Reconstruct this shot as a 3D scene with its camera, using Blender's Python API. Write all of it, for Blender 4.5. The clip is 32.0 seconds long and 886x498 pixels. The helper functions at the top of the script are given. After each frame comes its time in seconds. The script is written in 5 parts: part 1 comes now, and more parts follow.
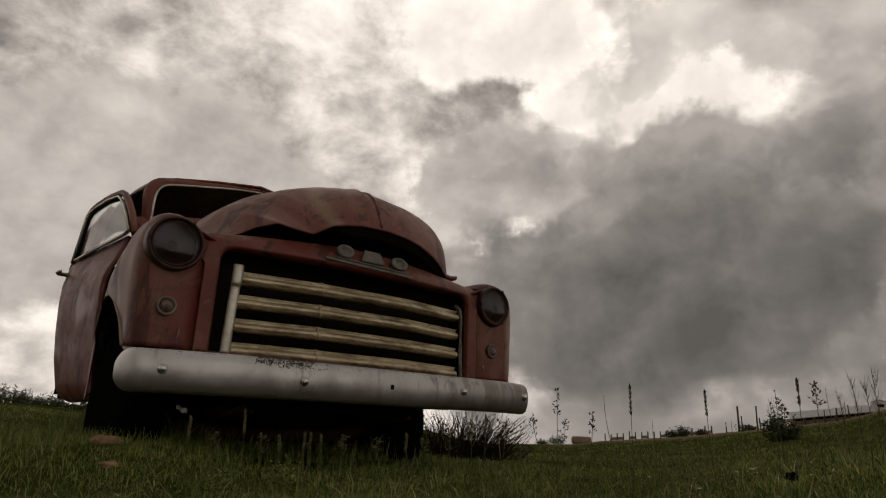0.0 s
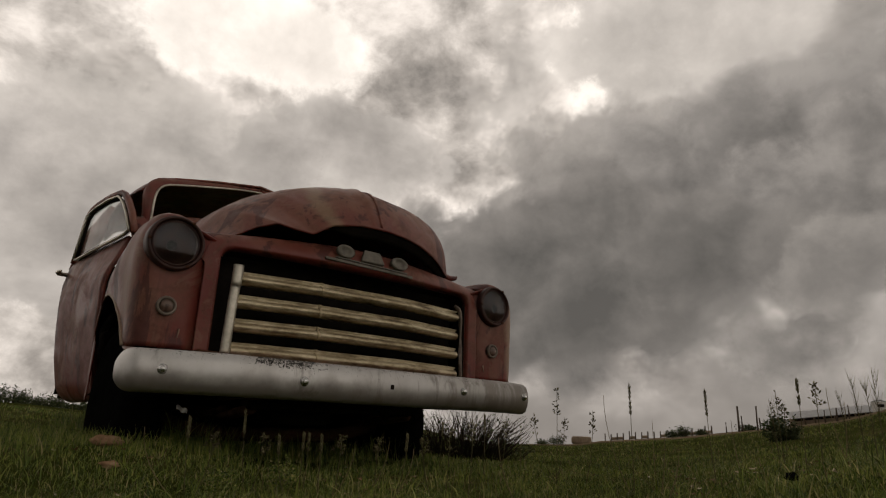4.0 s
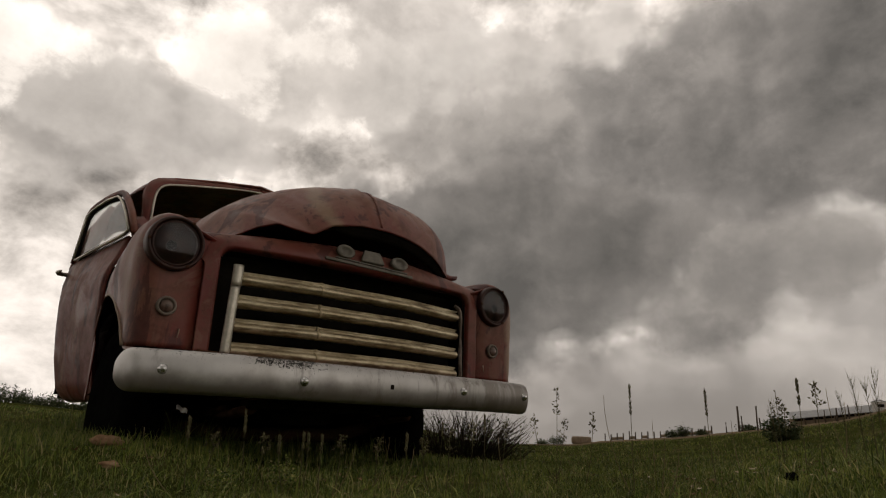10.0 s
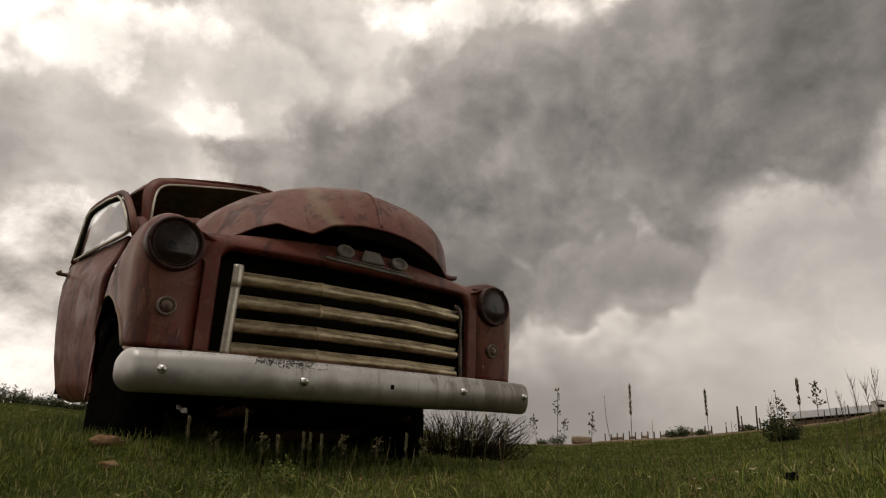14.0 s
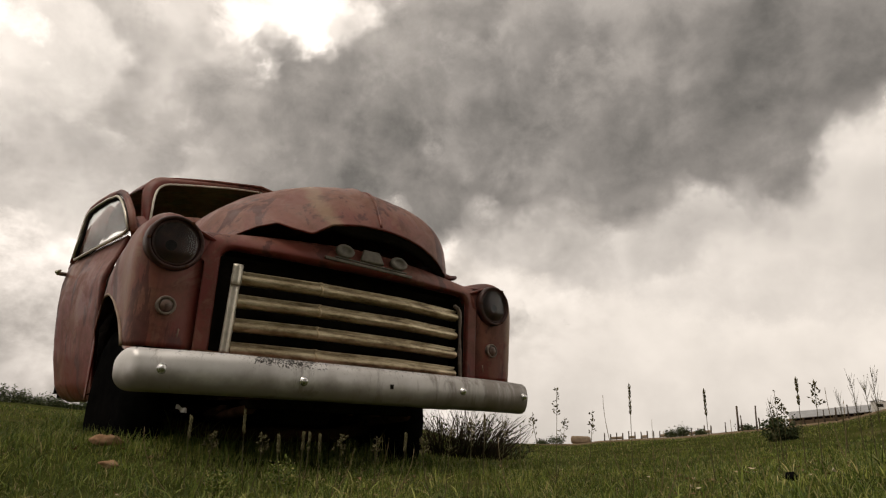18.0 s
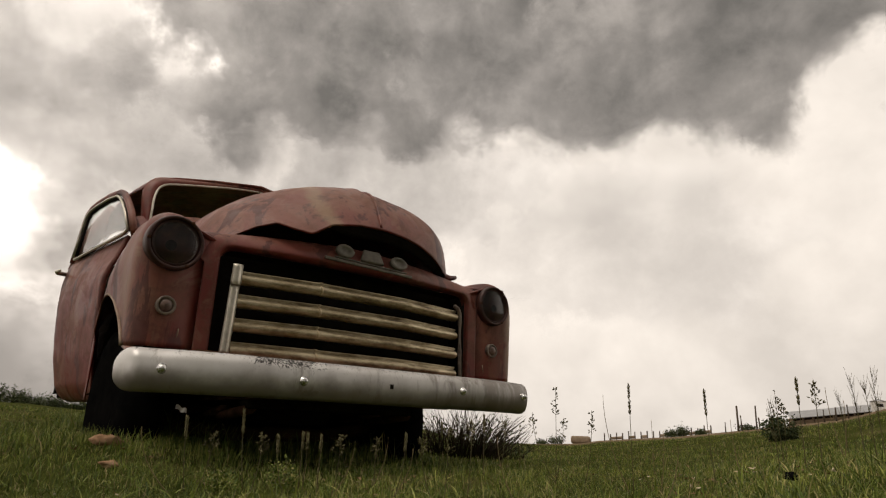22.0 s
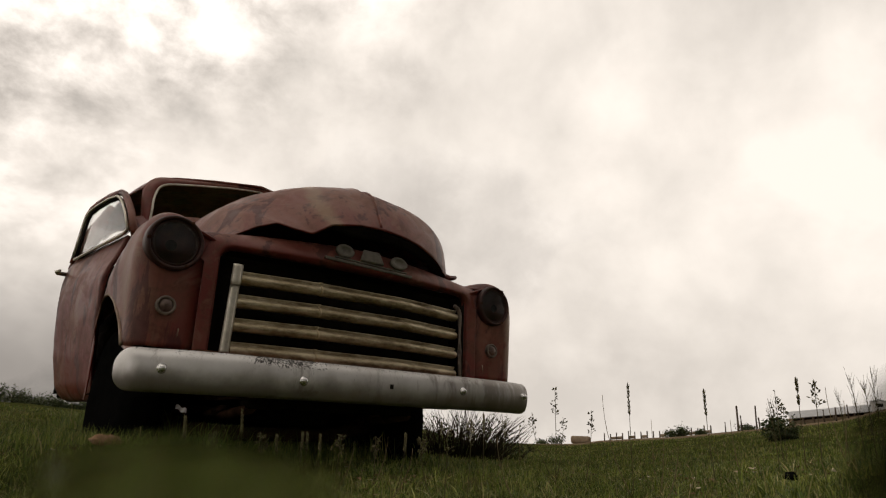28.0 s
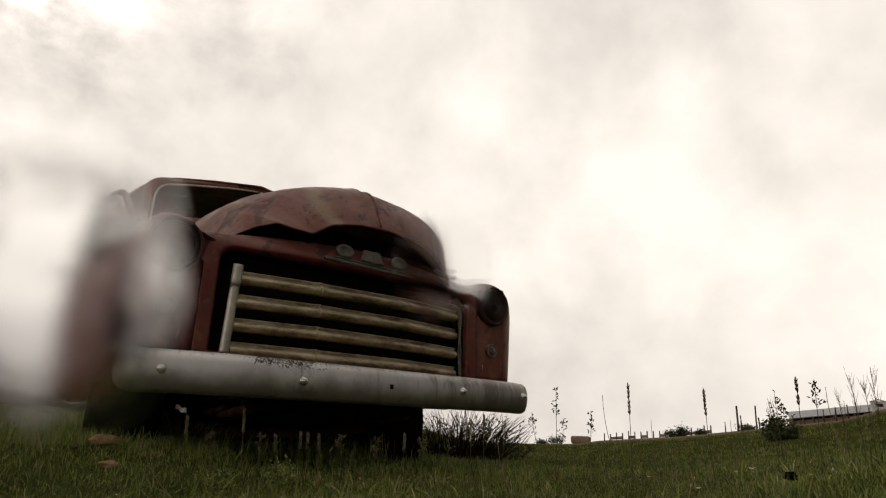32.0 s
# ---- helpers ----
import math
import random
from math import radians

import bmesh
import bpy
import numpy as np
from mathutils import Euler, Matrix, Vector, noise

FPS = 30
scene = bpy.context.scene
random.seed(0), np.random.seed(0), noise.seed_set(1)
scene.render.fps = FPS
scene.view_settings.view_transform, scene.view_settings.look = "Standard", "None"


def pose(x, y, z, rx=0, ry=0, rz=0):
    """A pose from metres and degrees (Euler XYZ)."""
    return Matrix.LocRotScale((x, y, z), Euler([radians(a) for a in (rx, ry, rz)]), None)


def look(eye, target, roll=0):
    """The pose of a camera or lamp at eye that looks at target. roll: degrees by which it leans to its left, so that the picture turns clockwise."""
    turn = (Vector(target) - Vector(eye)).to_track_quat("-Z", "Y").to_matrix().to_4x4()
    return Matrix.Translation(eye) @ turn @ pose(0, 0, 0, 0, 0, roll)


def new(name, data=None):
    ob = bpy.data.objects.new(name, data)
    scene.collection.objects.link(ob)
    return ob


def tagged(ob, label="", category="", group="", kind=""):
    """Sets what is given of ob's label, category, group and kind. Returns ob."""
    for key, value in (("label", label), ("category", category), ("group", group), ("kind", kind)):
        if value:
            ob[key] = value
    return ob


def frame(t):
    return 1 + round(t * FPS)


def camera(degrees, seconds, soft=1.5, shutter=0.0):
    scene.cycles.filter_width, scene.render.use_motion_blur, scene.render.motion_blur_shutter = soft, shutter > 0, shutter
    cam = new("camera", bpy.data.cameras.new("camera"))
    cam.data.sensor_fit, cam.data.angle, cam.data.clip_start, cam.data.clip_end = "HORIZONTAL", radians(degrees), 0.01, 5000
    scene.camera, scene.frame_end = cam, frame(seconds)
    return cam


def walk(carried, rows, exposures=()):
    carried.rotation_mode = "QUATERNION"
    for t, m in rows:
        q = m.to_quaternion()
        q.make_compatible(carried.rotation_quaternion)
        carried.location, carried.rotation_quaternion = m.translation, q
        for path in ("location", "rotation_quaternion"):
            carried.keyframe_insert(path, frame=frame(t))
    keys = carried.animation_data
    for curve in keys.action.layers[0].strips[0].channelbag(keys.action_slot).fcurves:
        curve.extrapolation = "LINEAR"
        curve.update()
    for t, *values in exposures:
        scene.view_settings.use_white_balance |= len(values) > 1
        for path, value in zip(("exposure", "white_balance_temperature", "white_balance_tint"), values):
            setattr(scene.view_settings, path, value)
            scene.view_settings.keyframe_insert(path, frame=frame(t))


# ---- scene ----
# One truck wreck on a pasture under passing storm clouds. x runs along the bumper, y back along the truck, z up.
SINK = 0.185                      # the wheels have sunk this far into the turf
EYE = Vector((-1.342, -1.991, 0.357 - SINK))
AIM = Vector((-0.149, -0.484, 0.911 - SINK))
cam = camera(71.0, 32.0, soft=1.2)
AIM2 = AIM + Vector((0.0015, -0.0012, -0.0012))
walk(cam, [(0.0, look(EYE, AIM, 2.1)), (14.0, look(EYE, AIM, 2.1)), (18.0, look(EYE, AIM + (AIM2 - AIM) * 0.8, 2.1)),
           (32.0, look(EYE, AIM2, 2.1))],
     exposures=[(0.0, -0.08, 6950, 11.5), (3.0, -0.02, 6950, 11.5), (6.0, -0.02, 6950, 11.5), (13.0, 0.12, 6950, 11.5), (17.0, 0.28, 7000, 11.5), (20.0, 0.44, 7000, 11.5), (25.0, 0.44, 7000, 11.5), (28.0, 0.42, 6900, 11), (32.0, 0.48, 6850, 11)])


# ---- world and light ----
world = bpy.data.worlds.new("world")
scene.world = world
world.use_nodes = True
wn, wl = world.node_tree.nodes, world.node_tree.links
sky = wn.new("ShaderNodeTexSky")
sky.sky_type, sky.sun_disc = "NISHITA", False
sky.sun_elevation, sky.sun_rotation = radians(59), radians(-92)
grey = wn.new("ShaderNodeMix")
grey.data_type = "RGBA"
grey.inputs["Factor"].default_value = 0.9
grey.inputs["B"].default_value = (6.6, 6.2, 5.8, 1)
wl.new(sky.outputs["Color"], grey.inputs["A"])
wl.new(grey.outputs["Result"], wn["Background"].inputs["Color"])
wn["Background"].inputs["Strength"].default_value = 0.1

sun_data = bpy.data.lights.new("sun", "SUN")
sun_data.energy, sun_data.angle, sun_data.color = 1.5, radians(14), (1.0, 0.95, 0.88)
sun = new("sun", sun_data)
sun.matrix_basis = look((-25, -1, 42), (0, 0, 0))


# ---- materials ----
def nodes_of(name):
    m = bpy.data.materials.new(name)
    m.use_nodes = True
    return m, m.node_tree.nodes, m.node_tree.links, m.node_tree.nodes["Principled BSDF"]


def noise_node(n, l, vec, scale, detail=5.0, rough=0.6, distortion=0.0):
    t = n.new("ShaderNodeTexNoise")
    t.inputs["Scale"].default_value, t.inputs["Detail"].default_value = scale, detail
    t.inputs["Roughness"].default_value, t.inputs["Distortion"].default_value = rough, distortion
    l.new(vec, t.inputs["Vector"])
    return t


def ramp_node(n, l, fac, stops):
    r = n.new("ShaderNodeValToRGB")
    while len(r.color_ramp.elements) < len(stops):
        r.color_ramp.elements.new(0.5)
    for e, (p, c) in zip(r.color_ramp.elements, stops):
        e.position, e.color = p, (*c, 1)
    l.new(fac, r.inputs["Fac"])
    return r


def mix_node(n, l, fac, a, b):
    m = n.new("ShaderNodeMix")
    m.data_type = "RGBA"
    for key, v in (("Factor", fac), ("A", a), ("B", b)):
        if hasattr(v, "links"):
            l.new(v, m.inputs[key])
        else:
            m.inputs[key].default_value = v if key == "Factor" else (*v, 1)
    return m.outputs["Result"]


def math_node(n, l, op, a, b=0.0, clamp=False):
    m = n.new("ShaderNodeMath")
    m.operation, m.use_clamp = op, clamp
    for i, v in enumerate((a, b)):
        if hasattr(v, "links"):
            l.new(v, m.inputs[i])
        else:
            m.inputs[i].default_value = v
    return m.outputs[0]


def bump_node(n, l, height, strength, distance, into):
    b = n.new("ShaderNodeBump")
    b.inputs["Strength"].default_value, b.inputs["Distance"].default_value = strength, distance
    l.new(height, b.inputs["Height"])
    l.new(b.outputs["Normal"], into.inputs["Normal"])


def plain(name, stops, scale=6.0, rough=0.7, metal=0.0, bump=0.2, size=0.004, fine=60.0, stretch=1.0):
    """A surface with broad blotches through the stops and a fine grain."""
    m, n, l, p = nodes_of(name)
    vec = n.new("ShaderNodeTexCoord").outputs["Object"]
    if stretch != 1.0:
        long = n.new("ShaderNodeMapping")
        long.inputs["Scale"].default_value = (stretch, 1, 1)
        l.new(vec, long.inputs["Vector"])
        vec = long.outputs["Vector"]
    broad = noise_node(n, l, vec, scale, 6, 0.65)
    grain = noise_node(n, l, vec, fine, 3, 0.7)
    f = math_node(n, l, "ADD", math_node(n, l, "MULTIPLY", broad.outputs["Fac"], 0.75),
                  math_node(n, l, "MULTIPLY", grain.outputs["Fac"], 0.25))
    r = ramp_node(n, l, f, stops)
    l.new(r.outputs["Color"], p.inputs["Base Color"])
    p.inputs["Roughness"].default_value, p.inputs["Metallic"].default_value = rough, metal
    p.inputs["Specular IOR Level"].default_value = 0.0 if rough > 0.84 else 0.5
    bump_node(n, l, f, bump, size, p)
    return m


def body_paint():
    """Sun-bleached maroon paint over rust, paler on what faces up, with bare brown patches."""
    m, n, l, p = nodes_of("faded_red_paint")
    co = n.new("ShaderNodeTexCoord").outputs["Object"]
    broad = noise_node(n, l, co, 2.6, 6, 0.6, 0.1)
    patch = noise_node(n, l, co, 7.0, 8, 0.68, 0.8)
    grain = noise_node(n, l, co, 90.0, 3, 0.7)
    base = ramp_node(n, l, broad.outputs["Fac"], [(0.3, (0.150, 0.013, 0.010)), (0.46, (0.172, 0.025, 0.017)), (0.56, (0.195, 0.052, 0.032)), (0.68, (0.24, 0.100, 0.060))])
    rust = ramp_node(n, l, grain.outputs["Fac"], [(0.35, (0.07, 0.026, 0.016)), (0.65, (0.18, 0.075, 0.042))])
    mask = ramp_node(n, l, patch.outputs["Fac"], [(0.50, (0, 0, 0)), (0.56, (1, 1, 1))])
    c1 = mix_node(n, l, math_node(n, l, "MULTIPLY", mask.outputs["Color"], 0.5), base.outputs["Color"], rust.outputs["Color"])
    primer = noise_node(n, l, co, 4.2, 7, 0.62, 1.2)
    pm = ramp_node(n, l, primer.outputs["Fac"], [(0.57, (0, 0, 0)), (0.61, (1, 1, 1))])
    c1 = mix_node(n, l, math_node(n, l, "MULTIPLY", pm.outputs["Color"], 0.5), c1, (0.23, 0.105, 0.066))
    # paler the more a face turns up
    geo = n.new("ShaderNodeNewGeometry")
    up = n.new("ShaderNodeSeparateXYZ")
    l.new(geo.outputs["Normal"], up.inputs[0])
    pale_up = math_node(n, l, "MULTIPLY", math_node(n, l, "MULTIPLY", math_node(n, l, "ADD", up.outputs["Z"], 0.2, True), broad.outputs["Fac"]), 0.9, True)
    c2 = mix_node(n, l, pale_up, c1, (0.25, 0.12, 0.086))
    # runs of rust
    st = n.new("ShaderNodeMapping")
    st.inputs["Scale"].default_value = (26, 26, 1.6)
    l.new(co, st.inputs["Vector"])
    runs = noise_node(n, l, st.outputs["Vector"], 1.0, 4, 0.6)
    rm = ramp_node(n, l, runs.outputs["Fac"], [(0.56, (0, 0, 0)), (0.72, (1, 1, 1))])
    c3 = mix_node(n, l, math_node(n, l, "MULTIPLY", rm.outputs["Color"], 0.45), c2, (0.07, 0.03, 0.02))
    # old paint hanging on in drips, and dark stains where water lay
    dr = n.new("ShaderNodeMapping")
    dr.inputs["Scale"].default_value = (8, 8, 2.2)
    l.new(co, dr.inputs["Vector"])
    drips = noise_node(n, l, dr.outputs["Vector"], 1.0, 7, 0.62, 0.4)
    dm = ramp_node(n, l, drips.outputs["Fac"], [(0.56, (0, 0, 0)), (0.59, (1, 1, 1))])
    c3 = mix_node(n, l, math_node(n, l, "MULTIPLY", dm.outputs["Color"], 0.7), c3, (0.06, 0.014, 0.013))
    stains = noise_node(n, l, co, 6.5, 8, 0.66, 0.25)
    sm = ramp_node(n, l, stains.outputs["Fac"], [(0.56, (0, 0, 0)), (0.66, (1, 1, 1))])
    c3 = mix_node(n, l, math_node(n, l, "MULTIPLY", math_node(n, l, "MULTIPLY", sm.outputs["Color"], up.outputs["Z"], True), 0.8), c3, (0.05, 0.028, 0.02))
    # worn outer fender corners, painted paler for skylight, and a bleached smear down the nose of the hood
    pos = n.new("ShaderNodeSeparateXYZ")
    l.new(co, pos.inputs[0])
    wide = math_node(n, l, "ADD", math_node(n, l, "ABSOLUTE", pos.outputs["X"]), math_node(n, l, "MULTIPLY", math_node(n, l, "SUBTRACT", patch.outputs["Fac"], 0.5), 0.10))
    corner_tan = math_node(n, l, "MULTIPLY", span(n, l, wide, 0.855, 0.900), span(n, l, pos.outputs["Y"], 0.62, 0.30))
    c3 = mix_node(n, l, math_node(n, l, "MULTIPLY", corner_tan, 0.7), c3, (0.40, 0.28, 0.20))
    from_smear = math_node(n, l, "ABSOLUTE", math_node(n, l, "ADD", math_node(n, l, "ADD", pos.outputs["X"], 0.205), math_node(n, l, "MULTIPLY", math_node(n, l, "SUBTRACT", stains.outputs["Fac"], 0.5), 0.16)))
    smear = math_node(n, l, "MULTIPLY", span(n, l, from_smear, 0.055, 0.005), span(n, l, pos.outputs["Z"], 1.07, 1.12))
    c3 = mix_node(n, l, math_node(n, l, "MULTIPLY", math_node(n, l, "MULTIPLY", smear, span(n, l, pos.outputs["Y"], 0.75, 0.40)), 0.6), c3, (0.34, 0.235, 0.145))
    l.new(c3, p.inputs["Base Color"])
    p.inputs["Specular IOR Level"].default_value = 0.45
    ro = ramp_node(n, l, patch.outputs["Fac"], [(0.4, (0.40, 0.40, 0.40)), (0.62, (0.66, 0.66, 0.66))])
    l.new(ro.outputs["Color"], p.inputs["Roughness"])
    bump_node(n, l, math_node(n, l, "ADD", math_node(n, l, "MULTIPLY", patch.outputs["Fac"], 1.0), math_node(n, l, "MULTIPLY", grain.outputs["Fac"], 0.25)), 0.22, 0.005, p)
    return m


def bumper_paint():
    """Silver-white paint on a steel bumper, scraped along the upper edge, with rust specks and streaks, and shade
    painted in below and rightwards.
    """
    m, n, l, p = nodes_of("silver_painted_steel")
    co = n.new("ShaderNodeTexCoord").outputs["Object"]
    broad = noise_node(n, l, co, 5.0, 5, 0.6)
    base = ramp_node(n, l, broad.outputs["Fac"], [(0.3, (0.50, 0.475, 0.45)), (0.5, (0.66, 0.64, 0.615)), (0.7, (0.78, 0.765, 0.745))])
    st = n.new("ShaderNodeMapping")
    st.inputs["Scale"].default_value = (16, 16, 3.0)
    l.new(co, st.inputs["Vector"])
    runs = noise_node(n, l, st.outputs["Vector"], 1.0, 6, 0.7, 0.3)
    x = n.new("ShaderNodeSeparateXYZ")
    l.new(co, x.inputs[0])
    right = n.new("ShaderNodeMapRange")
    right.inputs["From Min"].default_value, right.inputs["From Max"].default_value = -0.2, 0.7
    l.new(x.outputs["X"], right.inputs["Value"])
    k = math_node(n, l, "ADD", runs.outputs["Fac"], math_node(n, l, "MULTIPLY", right.outputs["Result"], 0.17))
    rm = ramp_node(n, l, k, [(0.57, (0, 0, 0)), (0.70, (1, 1, 1))])
    c1 = mix_node(n, l, math_node(n, l, "MULTIPLY", rm.outputs["Color"], 0.7), base.outputs["Color"], (0.13, 0.10, 0.075))
    # brown-grey grime rightwards, painted darker for the light falling off there
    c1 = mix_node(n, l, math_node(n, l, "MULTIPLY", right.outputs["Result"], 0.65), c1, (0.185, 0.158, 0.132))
    # brown grime below an uneven line, also painted dark for the reflected ground
    low_band = math_node(n, l, "ADD", x.outputs["Z"], math_node(n, l, "MULTIPLY", math_node(n, l, "SUBTRACT", broad.outputs["Fac"], 0.5), 0.10))
    c1 = mix_node(n, l, span(n, l, low_band, 0.520, 0.455, 0.0, 0.75), c1, (0.165, 0.132, 0.108))
    chips = noise_node(n, l, co, 46.0, 6, 0.75, 2.2)
    top = n.new("ShaderNodeMapRange")
    top.inputs["From Min"].default_value, top.inputs["From Max"].default_value = 0.50, 0.57
    l.new(x.outputs["Z"], top.inputs["Value"])
    scraped = math_node(n, l, "MULTIPLY", span(n, l, x.outputs["X"], -0.60, -0.48), span(n, l, x.outputs["X"], -0.22, -0.34))
    scraped = math_node(n, l, "MULTIPLY", scraped, span(n, l, x.outputs["Z"], 0.515, 0.54, 0.0, 0.105))
    chips_all = math_node(n, l, "ADD", chips.outputs["Fac"], scraped)
    ck = math_node(n, l, "ADD", chips_all, math_node(n, l, "MULTIPLY", top.outputs["Result"], 0.13))
    cm = ramp_node(n, l, ck, [(0.68, (0, 0, 0)), (0.72, (1, 1, 1))])
    c2 = mix_node(n, l, cm.outputs["Color"], c1, (0.025, 0.02, 0.015))
    l.new(c2, p.inputs["Base Color"])
    p.inputs["Roughness"].default_value, p.inputs["Metallic"].default_value = 0.42, 0.35
    bump_node(n, l, math_node(n, l, "ADD", cm.outputs["Color"], broad.outputs["Fac"]), 0.25, 0.004, p)
    return m


def angles(n, l, seed=0.0):
    """The shells carry their compass and height angles, in tens of degrees, as UVs; seed shifts the pattern."""
    uv = n.new("ShaderNodeUVMap").outputs["UV"]
    shift = n.new("ShaderNodeVectorMath")
    l.new(uv, shift.inputs[0])
    shift.inputs[1].default_value = (3.1 * seed, 1.7 * seed, 5.3 * seed)
    x = n.new("ShaderNodeSeparateXYZ")
    l.new(uv, x.inputs[0])
    return uv, shift.outputs["Vector"], x.outputs["X"], x.outputs["Y"]


def blend(n, l, parts):
    """A weighted sum."""
    total = None
    for value, k in parts:
        one = math_node(n, l, "MULTIPLY", value, k)
        total = one if total is None else math_node(n, l, "ADD", total, one)
    return total


def span(n, l, value, x0, x1, y0=0.0, y1=1.0):
    r = n.new("ShaderNodeMapRange")
    r.interpolation_type = "SMOOTHSTEP"
    for key, v in (("From Min", x0), ("From Max", x1), ("To Min", y0), ("To Max", y1)):
        r.inputs[key].default_value = v
    l.new(value, r.inputs["Value"])
    return r.outputs["Result"]


def glow(m, n, l, colour, alpha=None):
    n.remove(n["Principled BSDF"])
    e = n.new("ShaderNodeEmission")
    l.new(colour, e.inputs["Color"])
    out = e.outputs[0]
    if alpha is not None:
        mx = n.new("ShaderNodeMixShader")
        l.new(alpha, mx.inputs[0])
        l.new(n.new("ShaderNodeBsdfTransparent").outputs[0], mx.inputs[1])
        l.new(out, mx.inputs[2])
        out = mx.outputs[0]
    l.new(out, n["Material Output"].inputs["Surface"])
    m.cycles.emission_sampling = "NONE"
    return m


def cloud_ceiling_look():
    """The mottled underside of the high cloud, lit through from above: it is the sky's own light."""
    m, n, l, p = nodes_of("high_cloud")
    way = n.new("ShaderNodeTexCoord").outputs["Object"]
    unit = n.new("ShaderNodeVectorMath")
    unit.operation = "NORMALIZE"
    l.new(way, unit.inputs[0])
    flat = n.new("ShaderNodeVectorMath")
    flat.operation = "MULTIPLY"
    l.new(unit.outputs["Vector"], flat.inputs[0])
    flat.inputs[1].default_value = (1.0, 1.0, 1.45)
    v = flat.outputs["Vector"]
    big = noise_node(n, l, v, 3.0, 7, 0.5, 0.1)
    small = noise_node(n, l, v, 9.0, 9, 0.60, 0.15)
    one_half = n.new("ShaderNodeValue").outputs[0]
    one_half.default_value = 0.5
    f = blend(n, l, ((big.outputs["Fac"], 0.58), (small.outputs["Fac"], 0.54), (one_half, -0.12)))
    x = n.new("ShaderNodeSeparateXYZ")
    l.new(unit.outputs["Vector"], x.inputs[0])
    # sky thins and brightens one way; unseen other side darkened to dim the truck
    for (dx, dy), a, b, gain in (((0.64, 0.77), 0.50, 0.95, 0.05), ((-0.34, -0.94), 0.0, 0.6, -0.26)):
        side = n.new("ShaderNodeVectorMath")
        side.operation = "DOT_PRODUCT"
        l.new(unit.outputs["Vector"], side.inputs[0])
        side.inputs[1].default_value = (dx, dy, 0)
        f = math_node(n, l, "ADD", f, span(n, l, side.outputs["Value"], a, b, 0.0, gain))
    c = ramp_node(n, l, f, [(0.20, (0.05, 0.048, 0.046)), (0.36, (0.17, 0.163, 0.155)), (0.44, (0.38, 0.356, 0.336)), (0.51, (0.62, 0.585, 0.555)), (0.58, (0.92, 0.87, 0.83)), (0.66, (1.18, 1.13, 1.08))])
    return glow(m, n, l, c.outputs["Color"])


def storm_look(name, seed, a, b, turn, dark, light, density, ragged):
    """Dark ragged storm cloud with brighter torn rims and paler heads. a, b: its half size in tens of degrees."""
    m, n, l, p = nodes_of(name)
    uv, v, x, y = angles(n, l, seed)
    big = noise_node(n, l, v, 0.70, 9, 0.55, 0.1)
    fine = noise_node(n, l, v, 2.0, 9, 0.58, 0.15)
    o = n.new("ShaderNodeMapping")
    o.vector_type = "TEXTURE"
    o.inputs["Rotation"].default_value, o.inputs["Scale"].default_value = (0, 0, radians(turn)), (a, b, 1)
    l.new(uv, o.inputs["Vector"])
    r = n.new("ShaderNodeVectorMath")
    r.operation = "LENGTH"
    l.new(o.outputs["Vector"], r.inputs[0])
    fall = span(n, l, r.outputs["Value"], 1.0, 0.15, 0.0, 0.88)
    body = blend(n, l, ((big.outputs["Fac"], 0.62), (fine.outputs["Fac"], 0.38)))
    # rounded heads, and a relief as if lit from above one side
    warp = n.new("ShaderNodeVectorMath")
    warp.operation = "MULTIPLY_ADD"
    l.new(fine.outputs["Color"], warp.inputs[0])
    warp.inputs[1].default_value = (0.55, 0.55, 0.0)
    l.new(v, warp.inputs[2])
    puff = n.new("ShaderNodeTexVoronoi")
    puff.feature = "SMOOTH_F1"
    puff.inputs["Scale"].default_value, puff.inputs["Smoothness"].default_value = 1.25, 0.35
    l.new(warp.outputs["Vector"], puff.inputs["Vector"])
    aside = n.new("ShaderNodeVectorMath")
    l.new(v, aside.inputs[0])
    aside.inputs[1].default_value = (-0.10, 0.14, 0.0)
    next_to = noise_node(n, l, aside.outputs["Vector"], 2.0, 9, 0.58, 0.15)
    relief = math_node(n, l, "SUBTRACT", fine.outputs["Fac"], next_to.outputs["Fac"])
    d = math_node(n, l, "ADD", fall, math_node(n, l, "MULTIPLY", math_node(n, l, "SUBTRACT", body, 0.5), ragged))
    d = math_node(n, l, "ADD", d, math_node(n, l, "MULTIPLY", math_node(n, l, "SUBTRACT", 0.42, puff.outputs["Distance"]), 0.45))
    alpha = math_node(n, l, "MULTIPLY", span(n, l, d, 0.19, 0.48, 0.0, density), span(n, l, r.outputs["Value"], 1.0, 0.75))
    tone = blend(n, l, ((fine.outputs["Fac"], 0.50), (big.outputs["Fac"], 0.18), (d, -0.28), (y, 0.09), (relief, 0.32), (puff.outputs["Distance"], 0.10)))
    c = ramp_node(n, l, tone, [(0.02, dark), (0.20, tuple(0.6 * k + 0.4 * h for k, h in zip(dark, light))), (0.40, light)])
    return glow(m, n, l, c.outputs["Color"], alpha)


